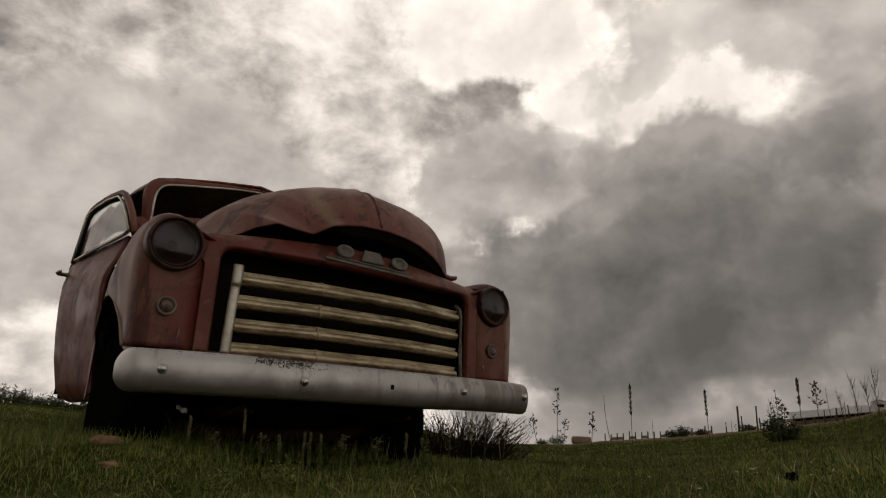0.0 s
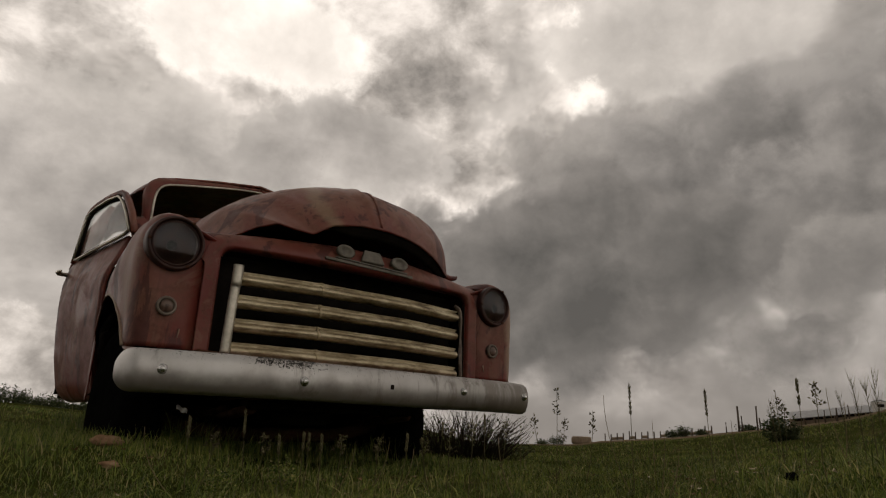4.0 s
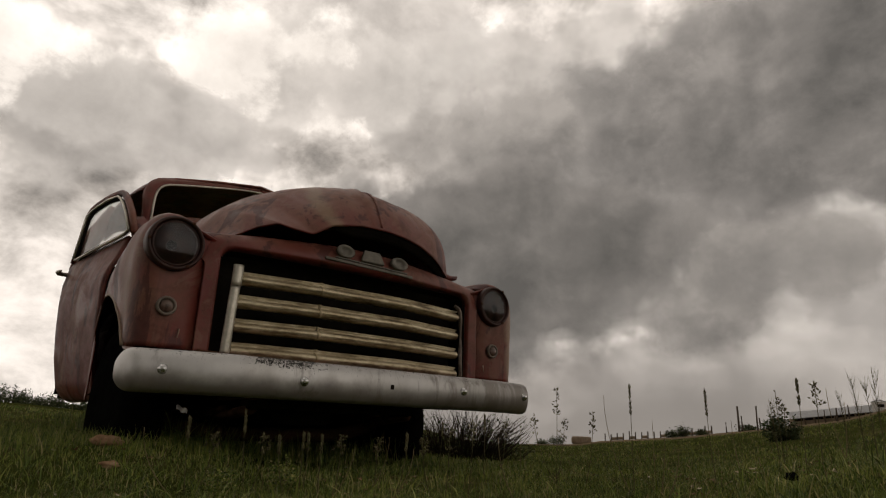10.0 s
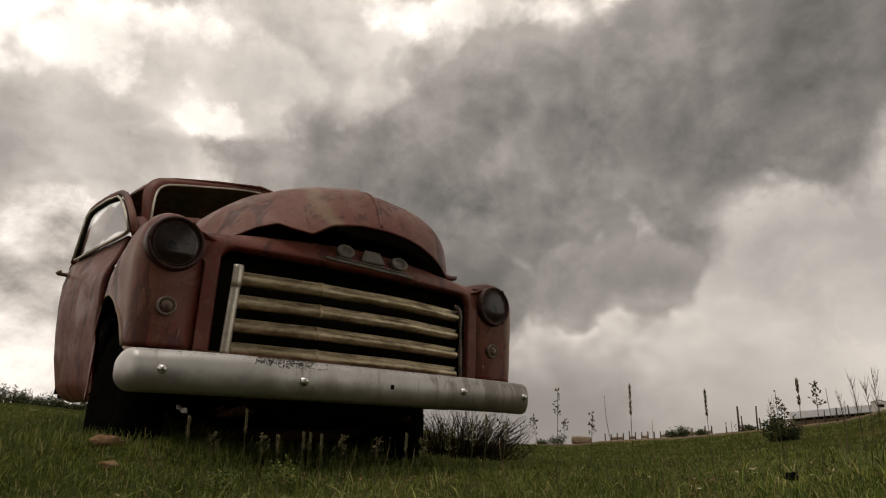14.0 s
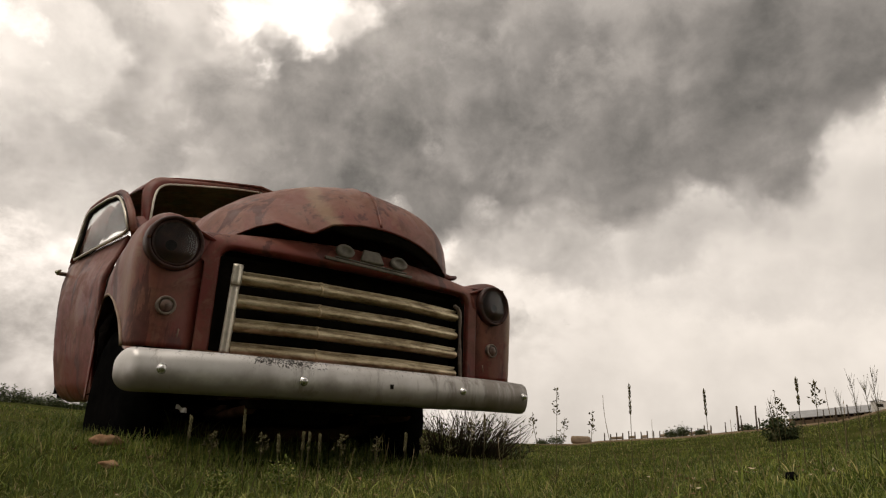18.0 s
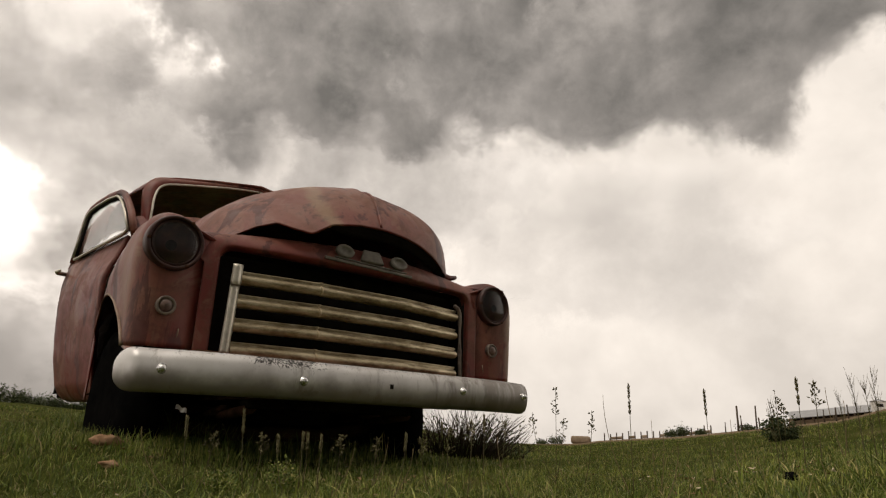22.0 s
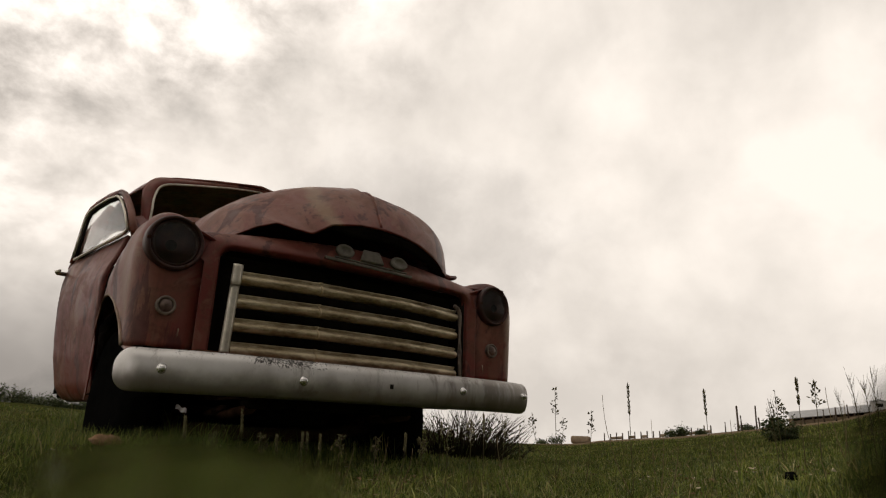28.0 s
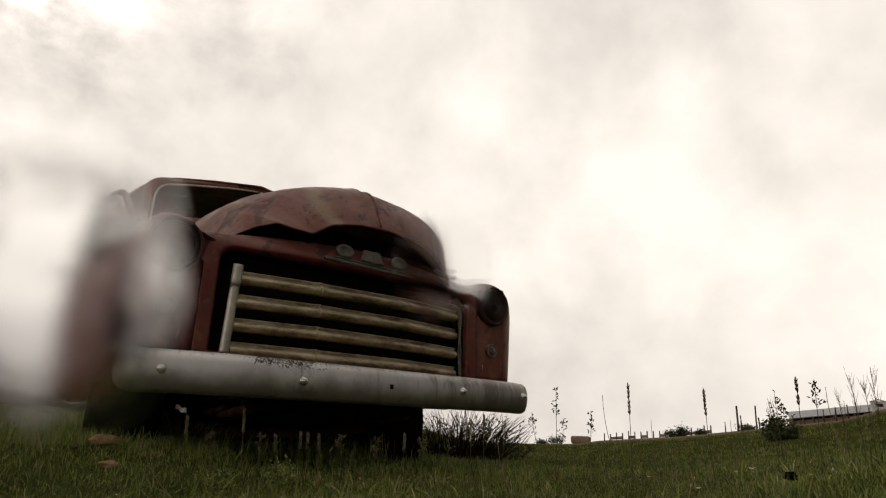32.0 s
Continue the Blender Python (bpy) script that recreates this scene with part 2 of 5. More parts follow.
def mist_look():
    """The pale sheet of rain cloud that follows the storm; it comes in low and leans back."""
    m, n, l, p = nodes_of("pale_rain_cloud")
    uv, v, x, y = angles(n, l)
    big = noise_node(n, l, v, 0.35, 7, 0.5, 0.1)
    fine = noise_node(n, l, v, 1.1, 8, 0.55, 0.15)
    body = blend(n, l, ((big.outputs["Fac"], 0.68), (fine.outputs["Fac"], 0.32)))
    front = math_node(n, l, "ADD", blend(n, l, ((math_node(n, l, "ADD", x, 8.0), 1.0), (y, -1.15))), math_node(n, l, "MULTIPLY", math_node(n, l, "SUBTRACT", body, 0.5), 7.0))
    alpha = math_node(n, l, "MULTIPLY", span(n, l, front, 0.3, 4.3, 0.0, 0.96), span(n, l, x, 7.9, 5.2))
    tone = math_node(n, l, "ADD", math_node(n, l, "ADD", body, span(n, l, front, 4.0, 11.0, -0.07, 0.05)), span(n, l, y, 0.0, 1.6, -0.13, 0.02))
    c = ramp_node(n, l, tone, [(0.30, (0.50, 0.475, 0.45)), (0.46, (0.66, 0.628, 0.595)), (0.60, (0.80, 0.76, 0.72))])
    return glow(m, n, l, c.outputs["Color"], alpha)


def curtain_look():
    """Falling rain far off, grey and featureless, thinning upwards and to its ends."""
    m, n, l, p = nodes_of("rain_curtain_grey")
    uv, v, x, y = angles(n, l)
    st = noise_node(n, l, v, 0.8, 5, 0.5, 0.2)
    ends = math_node(n, l, "MULTIPLY", span(n, l, x, -4.0, -1.6), span(n, l, x, 4.0, 0.8))
    up = span(n, l, math_node(n, l, "ADD", y, math_node(n, l, "MULTIPLY", math_node(n, l, "SUBTRACT", st.outputs["Fac"], 0.5), 1.8)), 1.5, 0.0)
    c = ramp_node(n, l, math_node(n, l, "MULTIPLY", y, 0.5), [(0.0, (0.25, 0.235, 0.222)), (0.6, (0.19, 0.182, 0.177))])
    return glow(m, n, l, c.outputs["Color"], math_node(n, l, "MULTIPLY", math_node(n, l, "MULTIPLY", ends, up), 0.95))


def grass_look(name, stops, rough=0.55):
    m, n, l, p = nodes_of(name)
    geo = n.new("ShaderNodeNewGeometry")
    r = ramp_node(n, l, geo.outputs["Random Per Island"], stops)
    co = n.new("ShaderNodeTexCoord").outputs["Object"]
    patch = noise_node(n, l, co, 1.3, 4, 0.6)
    pr = ramp_node(n, l, patch.outputs["Fac"], [(0.35, (0.72, 0.75, 0.7)), (0.65, (1.15, 1.1, 1.0))])
    mul = n.new("ShaderNodeMix")
    mul.data_type, mul.blend_type = "RGBA", "MULTIPLY"
    mul.inputs["Factor"].default_value = 1.0
    l.new(r.outputs["Color"], mul.inputs["A"])
    l.new(pr.outputs["Color"], mul.inputs["B"])
    l.new(mul.outputs["Result"], p.inputs["Base Color"])
    p.inputs["Roughness"].default_value = rough
    p.inputs["Specular IOR Level"].default_value = 0.25
    return m


def glass_look(name, tint, rough):
    m, n, l, p = nodes_of(name)
    p.inputs["Base Color"].default_value = (*tint, 1)
    p.inputs["Transmission Weight"].default_value, p.inputs["Roughness"].default_value = 1.0, rough
    p.inputs["IOR"].default_value = 1.45
    return m


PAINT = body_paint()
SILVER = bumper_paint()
RUST = plain("rusted_iron", [(0.35, (0.035, 0.018, 0.012)), (0.6, (0.10, 0.05, 0.03))], 9, 0.85, 0.0, 0.4)
# shade painted near black in recesses, wells and cab; also black parts
DARK = plain("near_black", [(0.3, (0.010, 0.009, 0.008)), (0.7, (0.028, 0.022, 0.018))], 9, 0.9, 0.0, 0.3)
GRILLE = plain("tarnished_cream_plating", [(0.36, (0.15, 0.108, 0.060)), (0.47, (0.36, 0.285, 0.172)), (0.60, (0.60, 0.51, 0.345))], 22, 0.36, 0.55, 0.15, 0.0012, 110, 0.35)
TRIM = plain("dull_chrome_trim", [(0.35, (0.42, 0.385, 0.31)), (0.6, (0.72, 0.68, 0.58))], 8, 0.38, 0.6, 0.15, 0.002)
BOLT = plain("bright_bolt_steel", [(0.3, (0.55, 0.54, 0.52)), (0.7, (0.8, 0.79, 0.77))], 30, 0.25, 0.8, 0.1, 0.001)
DULL = plain("dull_brown_plating", [(0.35, (0.10, 0.075, 0.058)), (0.6, (0.26, 0.215, 0.175))], 18, 0.5, 0.4, 0.2, 0.002)
BRASS = plain("worn_brass_plate", [(0.35, (0.36, 0.27, 0.15)), (0.6, (0.60, 0.49, 0.31))], 30, 0.5, 0.2, 0.15, 0.001)
EMBLEM = plain("weathered_pewter", [(0.35, (0.10, 0.088, 0.07)), (0.6, (0.22, 0.20, 0.165))], 14, 0.6, 0.3, 0.2, 0.002)
RUBBER = plain("perished_black_rubber", [(0.35, (0.003, 0.003, 0.003)), (0.65, (0.008, 0.0075, 0.007))], 14, 0.95, 0.0, 0.3)
PALE_TAN = plain("pale_tan_primer", [(0.35, (0.17, 0.09, 0.06)), (0.5, (0.34, 0.24, 0.17)), (0.65, (0.48, 0.38, 0.29))], 7, 0.7, 0.0, 0.3)
REFLECTOR = plain("tarnished_reflector", [(0.38, (0.020, 0.010, 0.008)), (0.52, (0.060, 0.034, 0.027)), (0.66, (0.17, 0.12, 0.10))], 14, 0.30, 0.7, 0.25, 0.002)
RIM = plain("rusty_maroon_rim", [(0.35, (0.022, 0.007, 0.005)), (0.55, (0.055, 0.018, 0.012)), (0.7, (0.10, 0.045, 0.028))], 16, 0.5, 0.2, 0.3, 0.002)
PARK = plain("clouded_lamp_lens", [(0.35, (0.07, 0.04, 0.03)), (0.6, (0.20, 0.13, 0.10))], 30, 0.3, 0.0, 0.2, 0.002)
def drop_look(name, strength, rough):
    """Rainwater smeared on the window before the lens: it bends and softens what lies behind it, less towards its rim."""
    m, n, l, p = nodes_of(name)
    n.remove(p)
    co = n.new("ShaderNodeTexCoord").outputs["Object"]
    flat = n.new("ShaderNodeVectorMath")
    flat.operation = "MULTIPLY"
    l.new(co, flat.inputs[0])
    flat.inputs[1].default_value = (1, 1, 0)
    r = n.new("ShaderNodeVectorMath")
    r.operation = "LENGTH"
    l.new(flat.outputs["Vector"], r.inputs[0])
    wob = noise_node(n, l, co, 1.6, 2, 0.5)
    rr = math_node(n, l, "ADD", r.outputs["Value"], math_node(n, l, "MULTIPLY", math_node(n, l, "SUBTRACT", wob.outputs["Fac"], 0.5), 0.5))
    g = n.new("ShaderNodeBsdfRefraction")
    g.inputs["IOR"].default_value, g.inputs["Roughness"].default_value = 1.33, rough
    mx = n.new("ShaderNodeMixShader")
    l.new(span(n, l, rr, 0.92, 0.38, 0.0, strength), mx.inputs[0])
    l.new(n.new("ShaderNodeBsdfTransparent").outputs[0], mx.inputs[1])
    l.new(g.outputs[0], mx.inputs[2])
    l.new(mx.outputs[0], n["Material Output"].inputs["Surface"])
    return m


GLASS = glass_look("dusty_glass", (0.93, 0.94, 0.93), 0.03)
STONE = plain("ochre_stone", [(0.3, (0.20, 0.11, 0.06)), (0.55, (0.38, 0.235, 0.14)), (0.7, (0.52, 0.37, 0.25))], 25, 0.9, 0.0, 0.6, 0.006)
WOOD = plain("grey_fence_wood", [(0.35, (0.07, 0.055, 0.042)), (0.65, (0.17, 0.14, 0.11))], 5, 0.9, 0.0, 0.4)
TIN = plain("pale_roof_sheet", [(0.35, (0.28, 0.28, 0.28)), (0.65, (0.42, 0.42, 0.42))], 0.8, 0.5, 0.3, 0.1)
PLANK = plain("tan_barn_boards", [(0.35, (0.20, 0.15, 0.10)), (0.65, (0.36, 0.28, 0.20))], 0.7, 0.9, 0.0, 0.3)
CARDBOARD = plain("pale_litter", [(0.35, (0.45, 0.43, 0.40)), (0.6, (0.75, 0.73, 0.70))], 30, 0.8)
SOIL = plain("turf_ground", [(0.30, (0.018, 0.022, 0.006)), (0.5, (0.048, 0.056, 0.014)), (0.7, (0.11, 0.092, 0.040))], 1.6, 0.95, 0.0, 0.7, 0.03, 14)
soil_nodes, soil_links = SOIL.node_tree.nodes, SOIL.node_tree.links
soil_in = soil_nodes["Principled BSDF"].inputs["Base Color"]
soil_turf = soil_in.links[0].from_socket
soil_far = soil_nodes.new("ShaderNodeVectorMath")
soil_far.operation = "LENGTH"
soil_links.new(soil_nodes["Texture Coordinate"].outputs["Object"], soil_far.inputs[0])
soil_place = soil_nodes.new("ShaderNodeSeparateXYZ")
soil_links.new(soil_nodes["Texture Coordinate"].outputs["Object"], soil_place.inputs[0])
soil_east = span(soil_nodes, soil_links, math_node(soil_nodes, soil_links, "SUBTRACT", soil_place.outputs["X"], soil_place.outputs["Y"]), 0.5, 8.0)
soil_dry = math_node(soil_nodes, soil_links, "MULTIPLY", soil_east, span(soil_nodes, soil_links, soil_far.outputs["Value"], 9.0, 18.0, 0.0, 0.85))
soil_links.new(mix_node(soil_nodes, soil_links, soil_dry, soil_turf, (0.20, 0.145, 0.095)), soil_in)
BLADE = grass_look("grass_blades", [(0.0, (0.038, 0.066, 0.011)), (0.40, (0.128, 0.182, 0.032)), (0.72, (0.250, 0.300, 0.060)), (0.90, (0.34, 0.335, 0.098)), (1.0, (0.48, 0.39, 0.20))])
STRAW = grass_look("dry_grass", [(0.0, (0.14, 0.10, 0.05)), (0.6, (0.26, 0.20, 0.11)), (1.0, (0.36, 0.29, 0.17))], 0.8)
SEED = grass_look("seed_heads", [(0.0, (0.075, 0.065, 0.03)), (0.6, (0.145, 0.125, 0.065)), (1.0, (0.22, 0.19, 0.11))], 0.9)
LEAF = grass_look("shrub_leaves", [(0.0, (0.032, 0.048, 0.018)), (0.6, (0.065, 0.088, 0.032)), (1.0, (0.105, 0.115, 0.048))], 0.7)
DEAD = grass_look("dead_leaves", [(0.0, (0.10, 0.055, 0.03)), (0.5, (0.26, 0.155, 0.085)), (0.8, (0.42, 0.30, 0.19)), (1.0, (0.66, 0.58, 0.47))], 0.85)
TWIG = plain("dark_twigs", [(0.35, (0.025, 0.02, 0.014)), (0.65, (0.07, 0.055, 0.04))], 20, 0.9)


# ---- mesh helpers ----
def part(name, bm, material, parent=None, label="", smooth=True):
    """Links a bmesh as one mesh object, under a thing or a part."""
    me = bpy.data.meshes.new(name)
    bm.normal_update()
    bm.to_mesh(me)
    bm.free()
    me.materials.append(material)
    if smooth:
        me.polygons.foreach_set("use_smooth", [True] * len(me.polygons))
    ob = new(name, me)
    ob.parent = parent
    if label:
        ob["label"] = label
    return ob


def thing(name, label, category, at=(0, 0, 0), group="", turn=0.0):
    ob = new(name)
    ob.empty_display_size = 0.1
    ob.matrix_basis = pose(*at, 0, 0, turn)
    return tagged(ob, label, category, group)


def sheet(nu, nv, fn, thick=0.0, closed=False):
    """A grid of faces through fn(u, v); with a thickness it gets a second skin and rims."""
    bm = bmesh.new()
    rows = [[bm.verts.new(fn(i / nu, j / nv)) for j in range(nv + 1)] for i in range(nu + (0 if closed else 1))]
    count = len(rows)
    for i in range(nu):
        for j in range(nv):
            a, b = rows[i], rows[(i + 1) % count]
            bm.faces.new((a[j], b[j], b[j + 1], a[j + 1]))
    bmesh.ops.recalc_face_normals(bm, faces=bm.faces)
    if thick:
        bm.normal_update()
        bmesh.ops.solidify(bm, geom=bm.faces[:], thickness=thick)
    return bm


def box(bm, size, m=Matrix(), bevel=0.0):
    made = bmesh.ops.create_cube(bm, size=1.0, matrix=m @ Matrix.Diagonal((*size, 1)))
    if bevel:
        edges = list({e for v in made["verts"] for e in v.link_edges})
        bmesh.ops.bevel(bm, geom=edges, offset=bevel, segments=2, affect="EDGES", profile=0.6)
    return bm


def tube(bm, points, radius, sides=8, tip=None, flat=1.0):
    """A swept tube through the points, tapering to tip; flat squashes it across."""
    points = [Vector(p) for p in points]
    rings = []
    for i, p in enumerate(points):
        d = (points[min(i + 1, len(points) - 1)] - points[max(i - 1, 0)]).normalized()
        s = d.cross(Vector((0, 0, 1)))
        s = s.normalized() if s.length > 0.05 else Vector((1, 0, 0))
        w = s.cross(d)
        r = radius + ((tip if tip is not None else radius) - radius) * i / max(1, len(points) - 1)
        rings.append([bm.verts.new(p + (s * math.cos(2 * math.pi * k / sides) * flat + w * math.sin(2 * math.pi * k / sides)) * r) for k in range(sides)])
    for a, b in zip(rings, rings[1:]):
        for k in range(sides):
            bm.faces.new((a[k], a[(k + 1) % sides], b[(k + 1) % sides], b[k]))
    bm.faces.new(rings[0][::-1])
    bm.faces.new(rings[-1])
    return bm


def lathe(profile, sides=32, m=Matrix(), cap=True):
    """Turned about the local z axis; profile of (radius, height)."""
    bm = bmesh.new()
    rings = [[bm.verts.new(m @ Vector((r * math.cos(2 * math.pi * k / sides), r * math.sin(2 * math.pi * k / sides), h))) for k in range(sides)] for r, h in profile]
    for a, b in zip(rings, rings[1:]):
        for k in range(sides):
            bm.faces.new((a[k], a[(k + 1) % sides], b[(k + 1) % sides], b[k]))
    if cap:
        bm.faces.new(rings[0][::-1])
    bm.faces.new(rings[-1])
    bmesh.ops.recalc_face_normals(bm, faces=bm.faces)
    return bm


def smooth_between(a, b, x):
    k = min(1.0, max(0.0, (x - a) / (b - a)))
    return k * k * (3 - 2 * k)


def line(x, *stops):
    """Piecewise straight through (place, value) stops."""
    return float(np.interp(x, [s[0] for s in stops], [s[1] for s in stops]))


# ---- ground ----
def slope_at(az):
    """How the far land rises or falls, in degrees, by compass direction from the camera."""
    return line(az, (-60, 0.6), (0, 0.85), (6, 0.65), (10, 0.3), (18, 0.25), (36, 0.15), (41, -1.0), (43, -1.15), (47, -1.05), (50.5, -0.95), (52.5, -0.6), (59, 0.0), (63, 0.55), (67, 1.1), (71, 1.7), (73.5, 2.5), (80, 2.9), (120, 2.0), (200, 0.5), (300, 0.6))


def land(x, y):
    dx, dy = x - EYE.x, y - EYE.y
    r = math.hypot(dx, dy)
    az = math.degrees(math.atan2(dx, dy))
    slope = slope_at(az)
    rise = math.tan(radians(slope)) * (min(r, 160.0) if slope > 0 else r)
    far = smooth_between(2.0, 9.0, r)
    eye_part = (EYE.z - 0.05) * far
    rough = 0.02 * noise.noise((x * 0.9, y * 0.9, 0)) + 0.008 * noise.noise((x * 4, y * 4, 3))
    bank = 0.115 * smooth_between(52, 74, az) * smooth_between(0.5, 1.6, r) * (1 - smooth_between(3, 9, r))
    bank += 0.075 * smooth_between(27, 14, az) * smooth_between(1.5, 2.5, r) * (1 - smooth_between(5, 12, r)) if az < 60 else 0.0
    return bank + rise * far + eye_part * smooth_between(4.0, 14.0, r) + rough * (1 if r < 40 else 0.3)


def build_ground():
    me = bpy.data.meshes.new("ground")
    radii = [0.0] + list(np.geomspace(0.15, 4800.0, 110))
    n = 240
    verts, faces = [], []
    for i, r in enumerate(radii):
        for k in range(n):
            a = 2 * math.pi * k / n
            x, y = EYE.x + r * math.sin(a), EYE.y + r * math.cos(a)
            verts.append((x, y, land(x, y)))
    for i in range(len(radii) - 1):
        for k in range(n):
            a, b = i * n + k, i * n + (k + 1) % n
            faces.append((a, a + n, b + n, b) if i else (a, a + n, b + n))
    me.from_pydata(verts, [], faces)
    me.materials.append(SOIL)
    me.polygons.foreach_set("use_smooth", [True] * len(me.polygons))
    ob = new("ground", me)
    tagged(ob, "rough green pasture turf with bare earthy patches", "ground", kind="structure")


def polar(rng, r0, r1, a0, a1, power=1.0):
    r = r0 + (r1 - r0) * rng.random() ** power
    a = radians(a0 + (a1 - a0) * rng.random())
    return EYE.x + r * math.sin(a), EYE.y + r * math.cos(a), r


def under_truck(x, y):
    return -0.72 < x < 0.74 and 0.25 < y < 2.6


def blades(name, material, count, near, far, power, lo, hi, wide, steps, label, seed, where=None, bend=0.75):
    rng = random.Random(seed)
    verts, faces = [], []
    for i in range(count):
        if where:
            x, y = rng.uniform(where[0], where[1]), rng.uniform(where[2], where[3])
            r = math.hypot(x - EYE.x, y - EYE.y)
        else:
            x, y, r = polar(rng, near, far, -8, 82, power)
            if under_truck(x, y) and rng.random() < 0.85:
                continue
            if rng.random() > 0.62 + 0.75 * noise.noise((x * 3.1, y * 3.1, seed)):
                continue
        h = (lo + (hi - lo) * rng.random() ** 1.8) * (1.0 + 0.5 * noise.noise((x * 1.9, y * 1.9, 5)) + 0.45 * noise.noise((x * 9, y * 9, 8)))
        w = wide * (0.5 + 1.0 * rng.random()) * (1 + max(0.0, r - 3) * 0.16)
        a, lean, la = rng.random() * 6.283, h * (0.10 + bend * rng.random() ** 1.3), rng.random() * 6.283
        z = land(x, y) - 0.004
        sx, sy, lx, ly = math.cos(a) * w, math.sin(a) * w, math.cos(la) * lean, math.sin(la) * lean
        b = len(verts)
        droop = 0.35 * lean / h
        for j in range(steps):
            f = j / steps
            k = (1.0 - f) ** 0.6
            px, py, pz = x + lx * f * f, y + ly * f * f, z + h * (f - droop * f * f)
            verts += [(px - sx * k, py - sy * k, pz), (px + sx * k, py + sy * k, pz)]
        verts.append((x + lx, y + ly, z + h * (1 - droop)))
        faces += [(b + 2 * j, b + 2 * j + 1, b + 2 * j + 3, b + 2 * j + 2) for j in range(steps - 1)]
        faces.append((b + 2 * steps - 2, b + 2 * steps - 1, b + 2 * steps))
    me = bpy.data.meshes.new(name)
    me.from_pydata(verts, [], faces)
    me.materials.append(material)
    tagged(new(name, me), label, "grass", kind="stuff")


def build_grass():
    blades("near_grass", BLADE, 95000, 0.62, 3.6, 1.0, 0.010, 0.044, 0.0011, 3, "green pasture grass, bent narrow blades", 4, None, 1.5)
    blades("broad_grass", BLADE, 2200, 0.62, 2.2, 0.9, 0.030, 0.080, 0.0020, 5, "broad bent blades of coarse grass", 24, None, 1.3)
    blades("fine_grass", BLADE, 90000, 0.62, 5.0, 1.1, 0.009, 0.036, 0.0008, 2, "fine low green pasture grass", 14)
    blades("far_grass", BLADE, 70000, 3.0, 14.0, 1.3, 0.014, 0.045, 0.0020, 2, "green pasture grass reaching to the fence", 5)
    blades("dry_grass", STRAW, 22000, 0.62, 9.0, 1.2, 0.010, 0.050, 0.0009, 3, "scattered dry straw-coloured grass blades", 6, None, 1.3)
    # dense growth added to close the lit gap below the truck
    blades("underbody_weeds", BLADE, 12000, 0, 0, 1, 0.04, 0.15, 0.0018, 4, "rank grass growing under the truck", 7, (-0.62, 0.72, 0.70, 3.6))
    blades("rank_grass", BLADE, 2600, 0, 0, 1, 0.02, 0.065, 0.0013, 4, "rank grass along the front of the truck", 8, (-1.35, 1.1, -0.05, 0.8))
    blades("wheel_grass", BLADE, 3000, 0, 0, 1, 0.03, 0.075, 0.0013, 4, "rank grass round the sunken front wheel", 9, (-1.25, -0.45, 0.15, 1.1))


def leaf_litter():
    """Curled dead leaves, petals and stem ends lying in the turf."""
    rng = random.Random(77)
    verts, faces = [], []
    for i in range(900):
        x, y, r = polar(rng, 0.65, 3.2, -4, 78, 1.0)
        if noise.noise((x * 2.3, y * 2.3, 9)) < 0.05 or under_truck(x, y):
            continue
        z, a = land(x, y) + rng.uniform(0.006, 0.024), rng.random() * 6.283
        size, thin, curl = rng.uniform(0.004, 0.013), rng.uniform(0.2, 0.6), rng.uniform(-0.5, 0.9)
        ux, uy, b = math.cos(a) * size, math.sin(a) * size, len(verts)
        for f in (-1.0, -0.3, 0.4, 1.0):
            w = thin * (1.05 - f * f)
            for q in (-w, w):
                verts.append((x + ux * f - uy * q, y + uy * f + ux * q, z + size * (curl * f * f + 0.3 * q + rng.uniform(-0.1, 0.1))))
        faces += [(b + 2 * k, b + 2 * k + 1, b + 2 * k + 3, b + 2 * k + 2) for k in range(3)]
    me = bpy.data.meshes.new("leaf_litter")
    me.from_pydata(verts, [], faces)
    me.materials.append(DEAD)
    tagged(new("leaf_litter", me), "dead curled leaves and pale petals lying in the turf", "leaf litter", kind="stuff")


def spot(az, r):
    """A place on the land by direction and distance from the camera."""
    x, y = EYE.x + r * math.sin(radians(az)), EYE.y + r * math.cos(radians(az))
    return x, y, land(x, y)


def grain(bm, at, along, length, wide):
    """One spikelet: a small pointed husk."""
    along = Vector(along).normalized()
    side = along.cross(Vector((0.3, 0.5, 0.81))).normalized()
    up = side.cross(along)
    a, b = bm.verts.new(at), bm.verts.new(Vector(at) + along * length)
    mid = [bm.verts.new(Vector(at) + along * length * 0.42 + (side * math.cos(k * 1.5708) + up * math.sin(k * 1.5708)) * wide) for k in range(4)]
    for k in range(4):
        bm.faces.new((a, mid[k], mid[(k + 1) % 4]))
        bm.faces.new((b, mid[(k + 1) % 4], mid[k]))


